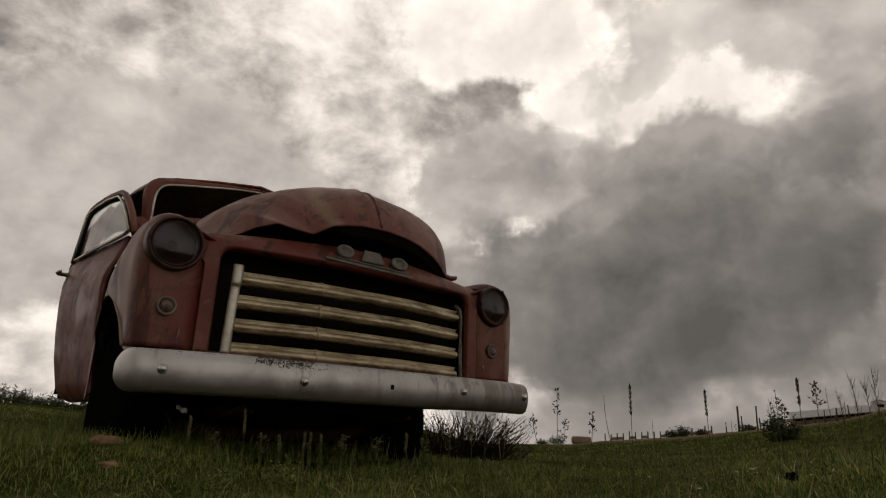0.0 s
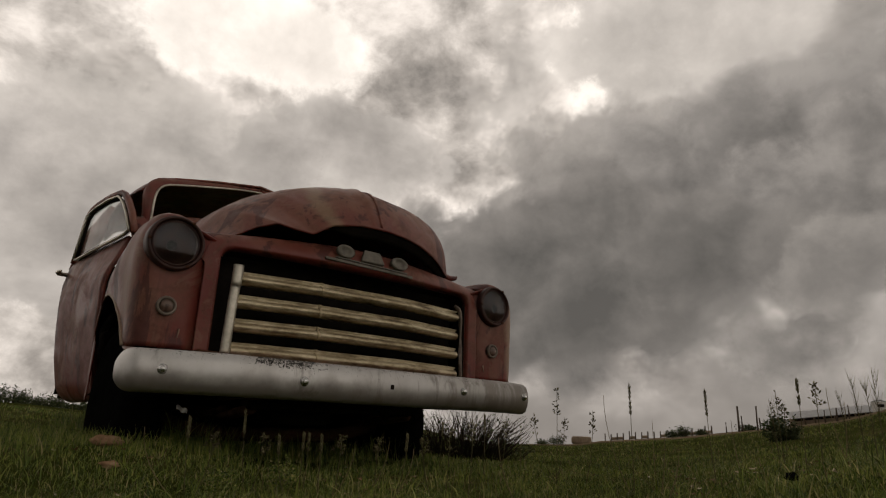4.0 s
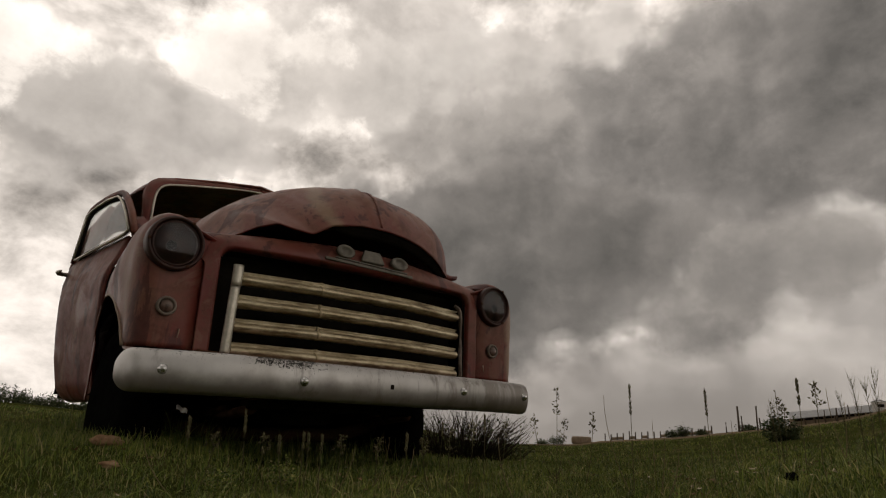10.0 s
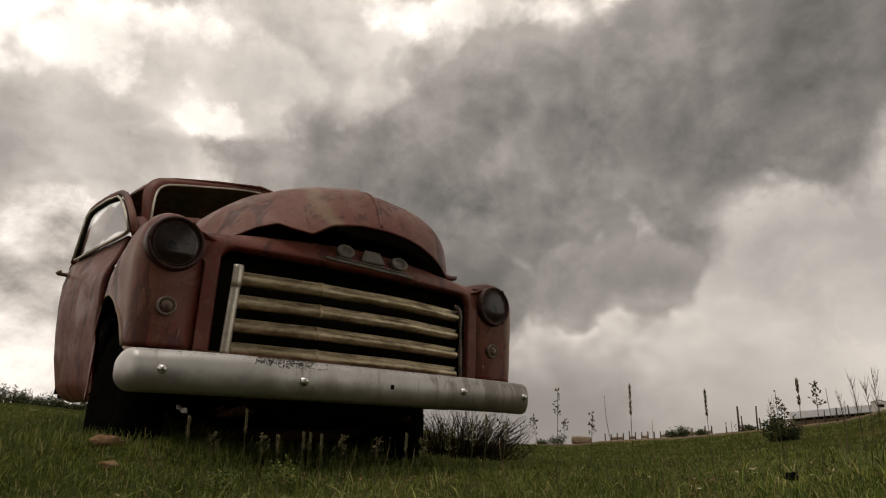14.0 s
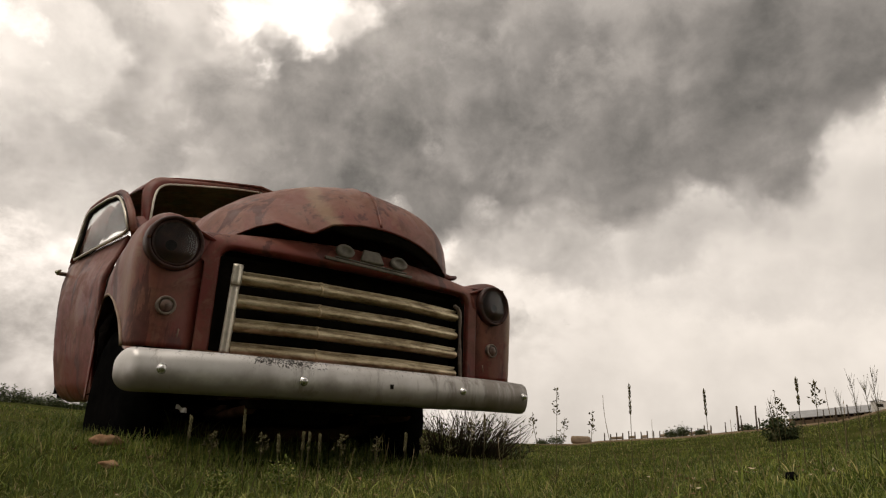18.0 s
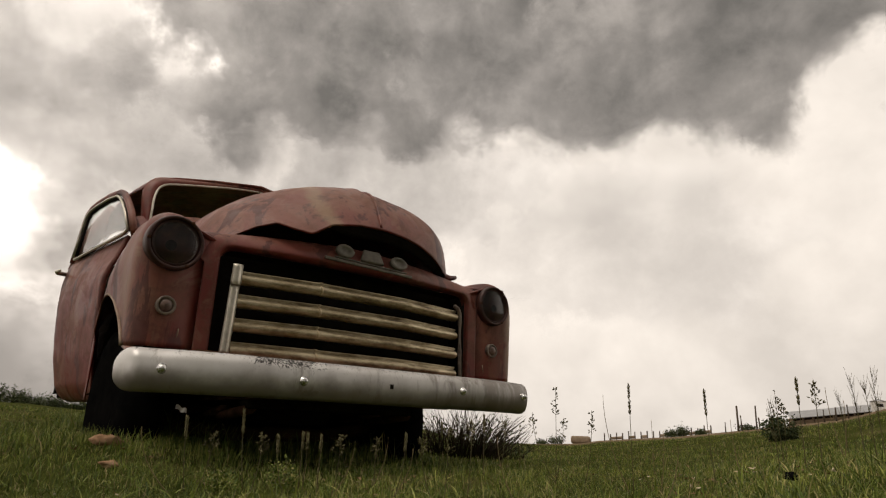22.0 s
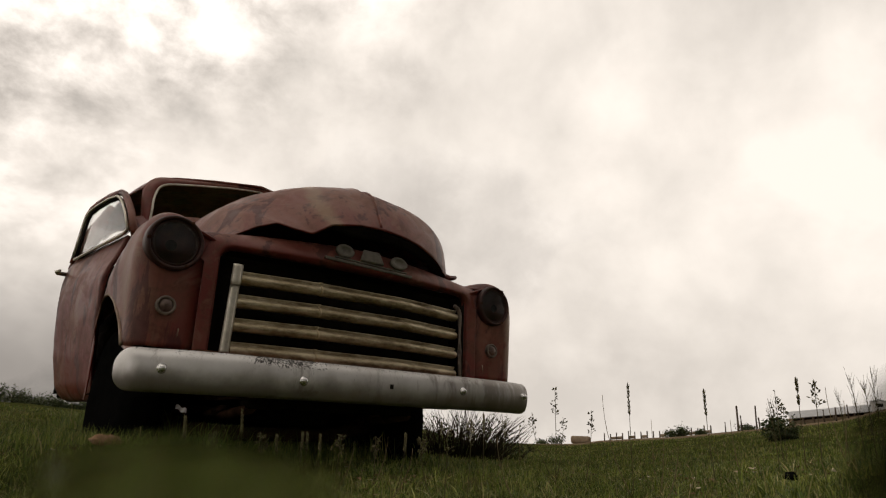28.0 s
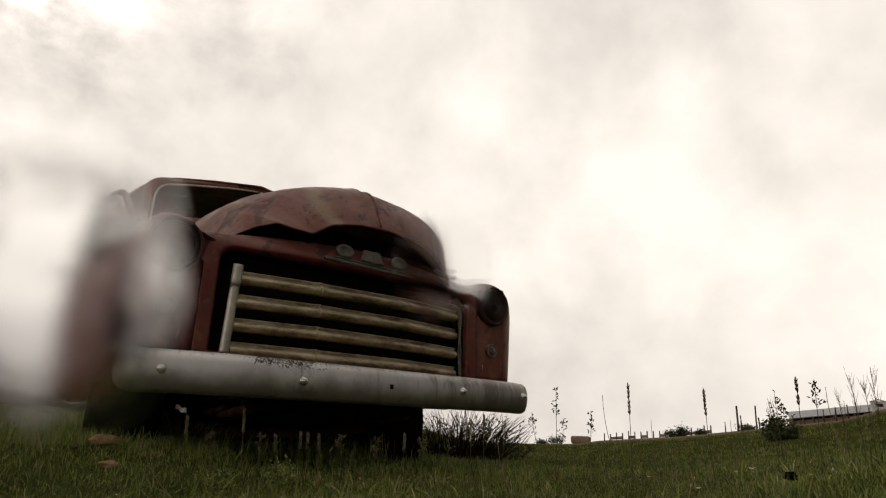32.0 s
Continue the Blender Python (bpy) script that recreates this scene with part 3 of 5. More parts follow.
def grass_stalk(az, r, elev, kind, lean=0.0, seed=0):
    rng = random.Random(seed)
    x, y, z = spot(az, r)
    h = EYE.z + r * math.tan(radians(elev)) - z
    base = thing("grass_stalk", {"spike": "tall grass stalk with a dense dark seed spike", "open": "tall grass stalk with an open drooping seed head", "bare": "bare bent dry grass stem"}[kind], "grass stalk", (x, y, z - 0.006), "seeding grass stalks")
    side = Vector((math.cos(radians(az)), -math.sin(radians(az)), 0))
    pts = [side * (lean * h * (1 - (1 - f) ** 2) - lean * h) + Vector((0, 0, h * f + 0.0)) for f in np.linspace(0, 1, 9)]
    bm = bmesh.new()
    thick = 0.0011 * (1 + 0.12 * r)
    tube(bm, pts, thick, 5, thick * 0.5)
    part("stem", bm, STRAW if kind == "bare" else SEED, base)
    if kind != "bare":
        bm = bmesh.new()
        n = 26 if kind == "spike" else 27
        for i in range(n):
            f = 0.72 + 0.28 * (i / n) if kind == "spike" else 0.70 + 0.30 * (i // 3 * 3 / n)
            k = f * 8
            j = min(int(k), 7)
            at = pts[j].lerp(pts[j + 1], k - j)
            a = i * 2.4
            out = Vector((math.cos(a), math.sin(a), 0))
            if kind == "spike":
                if 0.45 < rng.random() < 0.52:
                    continue
                grain(bm, at, out * 0.35 + Vector((0, 0, 1)), 0.012 * (1 + 0.1 * r), 0.0019 * (1 + 0.1 * r))
            else:
                if rng.random() < 0.3:
                    continue
                at, out = at + Vector((0, 0, rng.uniform(-0.012, 0.008))), Matrix.Rotation(rng.uniform(-1.2, 1.2), 3, "Z") @ out
                reach = (0.003 + 0.014 * rng.random() ** 1.5) * (1.15 - 0.8 * (f - 0.7) / 0.3)
                tip = at + out * reach + Vector((0, 0, reach * 0.8))
                tube(bm, [at, at.lerp(tip, 0.5) + Vector((0, 0, 0.002)), tip], 0.0005, 3)
                for g in range(1 + (rng.random() < 0.4)):
                    grain(bm, tip, out * rng.uniform(0.1, 0.7) + Vector((rng.uniform(-0.4, 0.4), rng.uniform(-0.4, 0.4), rng.uniform(-0.3, 1.0))), 0.0095 * (1 + 0.1 * r), 0.0022 * (1 + 0.1 * r))
        part("seed_head", bm, SEED, base)
    SWAYERS.append((base, base.matrix_basis.copy()))


def build_stalks():
    table = [(49.0, 2.3, 3.87, "open", 0.02), (46.9, 2.2, 1.75, "open", -0.35), (52.0, 2.3, 2.05, "open", 0.12), (55.2, 2.0, 4.23, "spike", 0.0), (53.0, 2.0, 3.4, "bare", -0.25),
             (61.2, 2.1, 3.84, "spike", -0.05), (56.9, 3.0, 1.4, "bare", 0.0), (66.4, 2.2, 3.97, "open", -0.03), (68.0, 1.9, 4.76, "spike", 0.0), (69.2, 2.0, 4.83, "open", 0.02),
             (69.9, 2.2, 4.2, "bare", -0.15), (42.7, 2.3, 1.3, "spike", 0.02), (44.5, 2.7, 0.9, "open", 0.1), (45.8, 2.9, 0.6, "bare", 0.0), (17.5, 1.75, 0.2, "spike", -0.06), (21.9, 1.8, 0.9, "spike", -0.08),
             (28.4, 1.75, -0.95, "spike", 0.0), (26.9, 1.8, -0.8, "spike", 0.02), (27.4, 1.8, -0.85, "spike", 0.05), (34.3, 1.8, -0.75, "bare", 0.35), (33.2, 1.8, -1.0, "open", 0.0), (57.8, 1.9, 0.6, "bare", 0.1),
             (63.0, 2.4, 1.6, "bare", -0.1), (66.9, 2.5, 2.9, "open", 0.05), (38.9, 2.6, 0.5, "spike", 0.05), (49.6, 2.4, 1.4, "open", 0.15), (14.2, 1.7, -0.55, "bare", -0.5), (23.6, 1.7, -0.9, "open", 0.15), (24.8, 1.66, -1.1, "spike", -0.2), (30.2, 1.72, -0.7, "open", 0.1), (31.4, 1.68, -1.2, "bare", 0.4), (35.8, 1.75, -0.6, "spike", 0.15),
             (37.2, 1.7, -0.9, "open", -0.2), (39.6, 1.62, 0.1, "open", 0.05), (41.6, 1.7, 0.9, "open", 0.05), (19.6, 1.7, -0.8, "open", 0.2), (36.5, 1.5, -1.6, "bare", 0.5), (43.9, 1.6, -0.4, "bare", -0.3), (58.9, 1.4, -0.2, "bare", 0.3), (71.0, 2.2, 3.2, "bare", 0.1)]
    for i, (az, r, elev, kind, lean) in enumerate(table):
        grass_stalk(az, r, elev, kind, lean, i)


def dead_weed(az, r, elev, seed):
    """A dry branched weed, all twigs."""
    rng = random.Random(seed)
    x, y, z = spot(az, r)
    h = EYE.z + r * math.tan(radians(elev)) - z
    base = thing("dead_weed", "dry brown branching weed stem in the grass", "weed", (x, y, z - 0.01), "dead weeds")
    bm = bmesh.new()
    lean = rng.uniform(-0.25, -0.05)
    pts = [Vector((lean * h * f * f * 0.7, 0, h * f)) for f in np.linspace(0, 1, 6)]
    tube(bm, pts, 0.0016, 5, 0.0006)
    part("stem", bm, SEED, base)
    for i in range(26):
        f = rng.uniform(0.35, 0.95)
        p = pts[min(4, int(f * 5))].lerp(pts[min(4, int(f * 5)) + 1], f * 5 % 1)
        a = rng.random() * 6.28
        d = Vector((math.cos(a) * 0.35, math.sin(a) * 0.35, 1)) * h * rng.uniform(0.07, 0.2)
        bm = bmesh.new()
        tube(bm, [p, p + d * 0.5 + Vector((0, 0, -0.004)), p + d], 0.0006, 4, 0.0003)
        part("twig", bm, SEED, base)


def shrub(name, label, at, high, wide, stems, leaves, seed, twig=TWIG, leaf=LEAF, leaf_size=0.03, lean=(0, 0), spread=1.0):
    """Stems fanning from one root, with small leaves along their upper parts."""
    rng = random.Random(seed)
    base = thing(name, label, "shrub", at)
    bs, bl = bmesh.new(), bmesh.new()
    for i in range(stems):
        a, k = rng.random() * 6.283, rng.random() ** 0.6
        tip = Vector((math.cos(a) * wide * k * spread + lean[0], math.sin(a) * wide * k * spread + lean[1], high * rng.uniform(0.45, 1.0) * (1.05 - 0.35 * k)))
        root = Vector((math.cos(a) * wide * 0.55 * k, math.sin(a) * wide * 0.55 * k, -0.02))
        mid = root.lerp(tip, 0.5) + Vector((rng.uniform(-1, 1), rng.uniform(-1, 1), 0.6)) * wide * 0.12
        thick = high * 0.007 * rng.uniform(0.6, 1.4)
        tube(bs, [root, mid, tip], thick, 4, thick * 0.35)
        for j in range(leaves):
            f = rng.uniform(0.25, 1.0)
            p = (root.lerp(mid, f * 2) if f < 0.5 else mid.lerp(tip, f * 2 - 1)) + Vector((rng.gauss(0, 1), rng.gauss(0, 1), rng.gauss(0, 1))) * leaf_size * 0.8
            u = Vector((rng.gauss(0, 1), rng.gauss(0, 1), rng.gauss(0, 0.6))).normalized() * leaf_size * rng.uniform(0.5, 1.1)
            w = u.cross(Vector((rng.gauss(0, 1), rng.gauss(0, 1), rng.gauss(0, 1)))).normalized() * u.length * 0.38
            q = [bl.verts.new(p), bl.verts.new(p + u * 0.5 + w), bl.verts.new(p + u), bl.verts.new(p + u * 0.5 - w)]
            bl.faces.new(q)
    part("stem_tangle", bs, twig, base)
    if leaves:
        part("foliage", bl, leaf, base, smooth=False)
    else:
        bl.free()
    return base


def stone(name, label, az, r, size, seed, material=STONE, lift=0.3):
    x, y, z = spot(az, r)
    bm = bmesh.new()
    bmesh.ops.create_icosphere(bm, subdivisions=3, radius=0.5)
    for v in bm.verts:
        k = 1 + 0.55 * noise.noise(v.co * 2.6 + Vector((seed * 3.1, 0, 0))) + 0.30 * noise.noise(v.co * 8 + Vector((0, seed, 0)))
        v.co = Vector((v.co.x * size[0], v.co.y * size[1], v.co.z * size[2])) * k
    ob = part(name, bm, material)
    ob.matrix_basis = pose(x, y, z + size[2] * lift, 0, 0, -az + 15)
    tagged(ob, label, name.replace("_", " "))


def build_plants_and_litter():
    for az, r, e, sd in ((71.9, 2.2, 5.1, 1), (73.1, 2.1, 5.5, 2), (70.9, 2.5, 3.6, 3), (66.2, 2.3, 3.4, 4), (72.6, 2.3, 4.6, 5)):
        dead_weed(az, r, e, sd)
    x, y, z = spot(40.6, 4.6)
    shrub("dead_shrub", "tangle of dark bare shrub twigs beside the truck", (x, y, z), 0.40, 0.50, 420, 1, 11, TWIG, LEAF, 0.022, (0.04, 0.0))
    x, y, z = spot(43.6, 4.9)
    shrub("dead_shrub", "low tangle of dark shrub twigs and leaves", (x, y, z), 0.20, 0.34, 160, 5, 12, TWIG, LEAF, 0.02)
    x, y, z = spot(66.5, 7.5)
    shrub("thistle_bush", "dark green leafy thistle bush in the pasture", (x, y, z - 0.03), 0.36, 0.19, 60, 26, 13, TWIG, LEAF, 0.036)
    for az, r, hgt, wd, sd in ((24.6, 1.9, 0.11, 0.05, 21), (20.5, 1.75, 0.09, 0.04, 22), (25.6, 1.85, 0.10, 0.04, 24)):
        x, y, z = spot(az, r)
        shrub("leafy_weed", "small grey-green leafy weed in the grass", (x, y, z), hgt, wd, 14, 46, sd, STRAW, BLADE, 0.008)
    stone("stone", "flat ochre stone lying in the grass by the front wheel", 11.75, 2.35, (0.092, 0.05, 0.034), 2, STONE, 0.6)
    stone("earth_clod", "crumbling tan clod of earth in the grass", 12.1, 2.0, (0.046, 0.032, 0.018), 7, STONE, 0.8)
    stone("earth_clod", "pale tan clod of earth in the grass", 58.2, 1.05, (0.044, 0.032, 0.026), 3, STONE, 1.9)
    stone("earth_clod", "small pale clod of earth in the grass", 58.7, 1.02, (0.022, 0.018, 0.012), 4, CARDBOARD, 3.4)
    stone("earth_clod", "small tan clod of earth in the grass", 56.6, 1.08, (0.022, 0.02, 0.016), 5, STONE, 0.9)
    stone("stone", "black stone half hidden in the grass", 66.9, 1.5, (0.026, 0.02, 0.014), 6, RUBBER, 1.2)
    # crumpled pale scrap under the truck
    bm = sheet(6, 4, lambda u, v: (0.036 * (u - 0.5), 0.014 * math.sin(5 * u), 0.016 * (v - 0.5) - 0.016 * (u - 0.5) + 0.004 * math.sin(9 * u)), 0.003)
    scrap = part("paper_scrap", bm, CARDBOARD, smooth=False)
    scrap.matrix_basis = pose(-0.607, 0.450, 0.204, 0, 0, -16)
    tagged(scrap, "crumpled pale scrap caught under the truck", "litter")


def build_distance():
    rng = random.Random(9)
    # pasture fence
    for az, r, elev, thick in ((62.6, 46, 1.25, 0.04), (63.55, 45, 2.55, 0.065), (63.8, 45, 1.8, 0.05), (64.9, 44, 2.6, 0.05), (65.1, 46, 1.67, 0.05), (69.6, 40, 2.35, 0.04), (70.4, 40, 2.55, 0.05), (71.2, 40, 2.75, 0.04)):
        x, y, z = spot(az, r)
        h = EYE.z + r * math.tan(radians(elev)) - z
        bm = bmesh.new()
        tube(bm, [(0, 0, -0.2), (0.02, 0.01, h * 0.5), (rng.uniform(-0.05, 0.05), 0, h)], thick, 7, thick * 0.9)
        post = part("fence_post", bm, WOOD)
        post.matrix_basis = pose(x, y, z)
        tagged(post, "weathered wooden fence post in the pasture", "fence post", "fence posts")
    # corral of posts and boards
    corral = thing("corral_fence", "low weathered board fence of a far corral", "fence", spot(55.5, 100))
    origin = Vector(spot(55.5, 100))
    for i, az in enumerate(np.linspace(53.0, 61.5, 18)):
        x, y, z = spot(az, 100)
        bm = bmesh.new()
        box(bm, (0.15, 0.15, 1.4), pose(x - origin.x, y - origin.y, z - origin.z + 0.20 + 0.35 * rng.random(), 0, 0, rng.random() * 40), 0.02)
        part("post", bm, WOOD, corral, smooth=False)
        if i and rng.random() < 0.6:
            bm = bmesh.new()
            tube(bm, [(px - origin.x, py - origin.y, pz - origin.z + 0.30) for px, py, pz in (last, (x, y, z))], 0.20, 4, 0.20, 0.3)
            part("board", bm, PLANK, corral, smooth=False)
        last = (x, y, z)
    # long low shed behind the crest
    x, y, z = spot(70.3, 190)
    shed = thing("shed", "long low shed with tan walls and pale sheet roof", "shed", (x, y, z + 0.3), turn=-70.3 + 12)
    shed.matrix_basis = shed.matrix_basis @ pose(0, 0, 0, 0, -7, 0)
    bm = bmesh.new()
    box(bm, (19.0, 6.0, 2.0), pose(0, 3.0, 1.0), 0.03)
    part("wall", bm, PLANK, shed, smooth=False)
    part("roof", sheet(2, 2, lambda u, v: (-10.0 + 20.0 * u, -1.2 + 5.6 * v, 1.95 + 1.75 * v), 0.12), TIN, shed, smooth=False)
    for k in range(9):
        bm = bmesh.new()
        box(bm, (0.22, 0.22, 2.0), pose(-9.3 + 18.6 * k / 8, -0.8, 1.0), 0.02)
        part("post", bm, WOOD, shed, smooth=False)
        if k < 8:
            # solid dark panel paints the shade of an open bay
            bm = bmesh.new()
            box(bm, (1.9, 0.10, 0.55), pose(-8.14 + 18.6 * k / 8, -0.03, 1.55), 0.02)
            part("opening", bm, DARK, shed, "dark panel standing for the shade of an open bay", smooth=False)
    x, y, z = spot(73.2, 175)
    hut = thing("white_hut", "small white hut with a dark window beside the shed", "hut", (x, y, z - 0.1), turn=-73)
    bm = bmesh.new()
    box(bm, (3.0, 2.4, 2.6), pose(0, 0, 1.3), 0.03)
    part("wall", bm, CARDBOARD, hut, smooth=False)
    bm = bmesh.new()
    box(bm, (1.2, 0.06, 0.7), pose(0.2, -1.21, 1.7), 0.01)
    part("window", bm, DARK, hut, smooth=False)
    part("roof", sheet(2, 2, lambda u, v: (-1.7 + 3.4 * u, -1.4 + 2.8 * v, 2.55 + 0.5 * (1 - abs(2 * u - 1))), 0.08), TIN, hut, smooth=False)
    x, y, z = spot(51.0, 150)
    hut = thing("pale_trailer", "pale rounded trailer far off on the plain", "trailer", (x, y, z), turn=-51)
    bm = bmesh.new()
    box(bm, (4.4, 2.0, 1.7), pose(0, 0, 0.75), 0.55)
    part("body", bm, PLANK, hut)
    # far bushes and the wood on the rise
    for az, r, h, w, sd in ((48.9, 100, 1.6, 1.6, 31), (47.7, 110, 0.9, 1.2, 32), (59.3, 90, 1.8, 0.9, 33), (58.5, 90, 1.1, 1.0, 34), (60.7, 95, 0.7, 0.8, 35), (64.2, 80, 0.6, 1.2, 36)):
        x, y, z = spot(az, r)
        shrub("bush", "dark green bush far off on the plain", (x, y, z - 0.1), h, w, 60, 12, sd, TWIG, LEAF, 0.22)
    for i in range(15):
        az = 3.2 + 7.4 * i / 14 + rng.uniform(-0.2, 0.2)
        r = 300 + rng.uniform(-15, 25)
        x, y, z = spot(az, r)
        h = line(az, (3, 8.6), (6.3, 8.2), (7.5, 6.6), (9, 5.4), (11, 4.4)) * rng.uniform(0.8, 1.15)
        t = shrub("tree", "dark leafy tree on a far rise", (x, y, z - 0.5), h, h * 0.36, 34, 22, 50 + i, TWIG, LEAF, 0.75)
        t["category"] = "tree"


# ---- the truck ----
TRUCK = thing("pickup_truck", "abandoned vintage pickup truck, faded maroon paint, rusty, sunk in grass", "truck", (0, 0, -SINK))


def bumper_line(x):
    return 0.10 * smooth_between(0.45, 1.0, abs(x)) ** 1.3


def build_bumper():
    prof = [(0.040, 0.0), (0.040, -0.060), (0.016, -0.067), (-0.006, -0.0655), (-0.026, -0.055), (-0.038, -0.032), (-0.042, 0.0),
            (-0.039, 0.032), (-0.028, 0.054), (-0.008, 0.066), (0.016, 0.068), (0.040, 0.060), (0.040, 0.0)]

    def fn(u, v):
        x = -0.918 + 1.722 * (0.5 - 0.5 * math.cos(math.pi * u))
        end = min(1.0, max(0.0, (abs(x) - (0.862 if x < 0 else 0.785)) / (0.056 if x < 0 else 0.020)))
        k = max(0.0005, 1 - end ** 3.0) ** 0.5
        dy, dz = prof[min(12, round(v * 12))]
        dent = 0.012 * math.exp(-((x + 0.83) / 0.05) ** 2) * max(0, dz / 0.06 + 0.3) + 0.003 * math.sin(x * 9) + 0.004 * noise.noise((x * 6, dz * 30, 1))
        return (x, 0.014 + bumper_line(x) + dy * k + (0.040 * end ** 2) + dent * 0.6, 0.497 + dz * k)
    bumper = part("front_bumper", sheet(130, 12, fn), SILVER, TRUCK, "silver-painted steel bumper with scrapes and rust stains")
    for x, z in ((-0.806, 0.500), (-0.364, 0.492), (0.346, 0.502), (0.742, 0.503)):
        m = pose(x, bumper_line(x) - 0.027, z, 90)
        part("bolt", lathe([(0.016, 0.0), (0.016, 0.003), (0.0125, 0.005), (0.012, 0.010), (0.008, 0.015), (0.002, 0.017)], 20, m), BOLT, bumper, "bright domed bumper bolt")
    # solid dark block gives the shade inside the crank hole
    bm = bmesh.new()
    box(bm, (0.015, 0.004, 0.017), pose(-0.004, -0.027, 0.497), 0.001)
    part("crank_hole", bm, DARK, bumper, "dark block standing for the shaded crank hole", False)
    for s in (-1, 1):
        bm = bmesh.new()
        tube(bm, [(s * 0.372, 0.0, 0.49), (s * 0.372, 0.16, 0.49), (s * 0.36, 0.35, 0.50)], 0.03, 6, 0.035, 0.4)
        part("bumper_bracket", bm, RUST, TRUCK)


def fender_outer(y):
    return line(y, (0.25, 0.905), (0.5, 0.905), (0.75, 0.89), (1.0, 0.86), (1.4, 0.80), (1.6, 0.78))


def fender_top(y):
    return line(y, (0.25, 1.078), (0.5, 1.085), (0.8, 1.06), (1.05, 1.0), (1.3, 0.90), (1.6, 0.80))


def fender_low(y):
    arch = 1 - ((y - 0.98) / 0.68) ** 2 if y < 0.98 else 1 - ((y - 0.98) / 0.35) ** 5
    floor_z = 0.585 if y < 0.98 else 0.425
    return max(floor_z, 0.46 + 0.38 * math.sqrt(arch)) if arch > 0 else floor_z


def fender_section(y, t):
    """t from -1 (inner edge by the grille) over the crown (0) to 1 (side) and 2 (lower edge)."""
    zt, xo, zm = fender_top(y), fender_outer(y), fender_top(y) - 0.20
    xc = line(y, (0.25, 0.775), (0.6, 0.74), (1.6, 0.62))
    if t < 0:
        return xc - (xc - 0.620) * -t, zt - 0.072 * smooth_between(0.0, 1.0, -t)
    if t <= 1:
        th = t * math.pi / 2
        return xc + (xo - xc) * math.sin(th) ** 0.85, zm + (zt - zm) * math.cos(th) ** 0.85
    zl = fender_low(y)
    k = t - 1
    return xo - 0.014 * k ** 1.5 * line(y, (0.25, 1.0), (0.7, 0.5), (1.5, 0.3)), zm + (zl - zm) * k


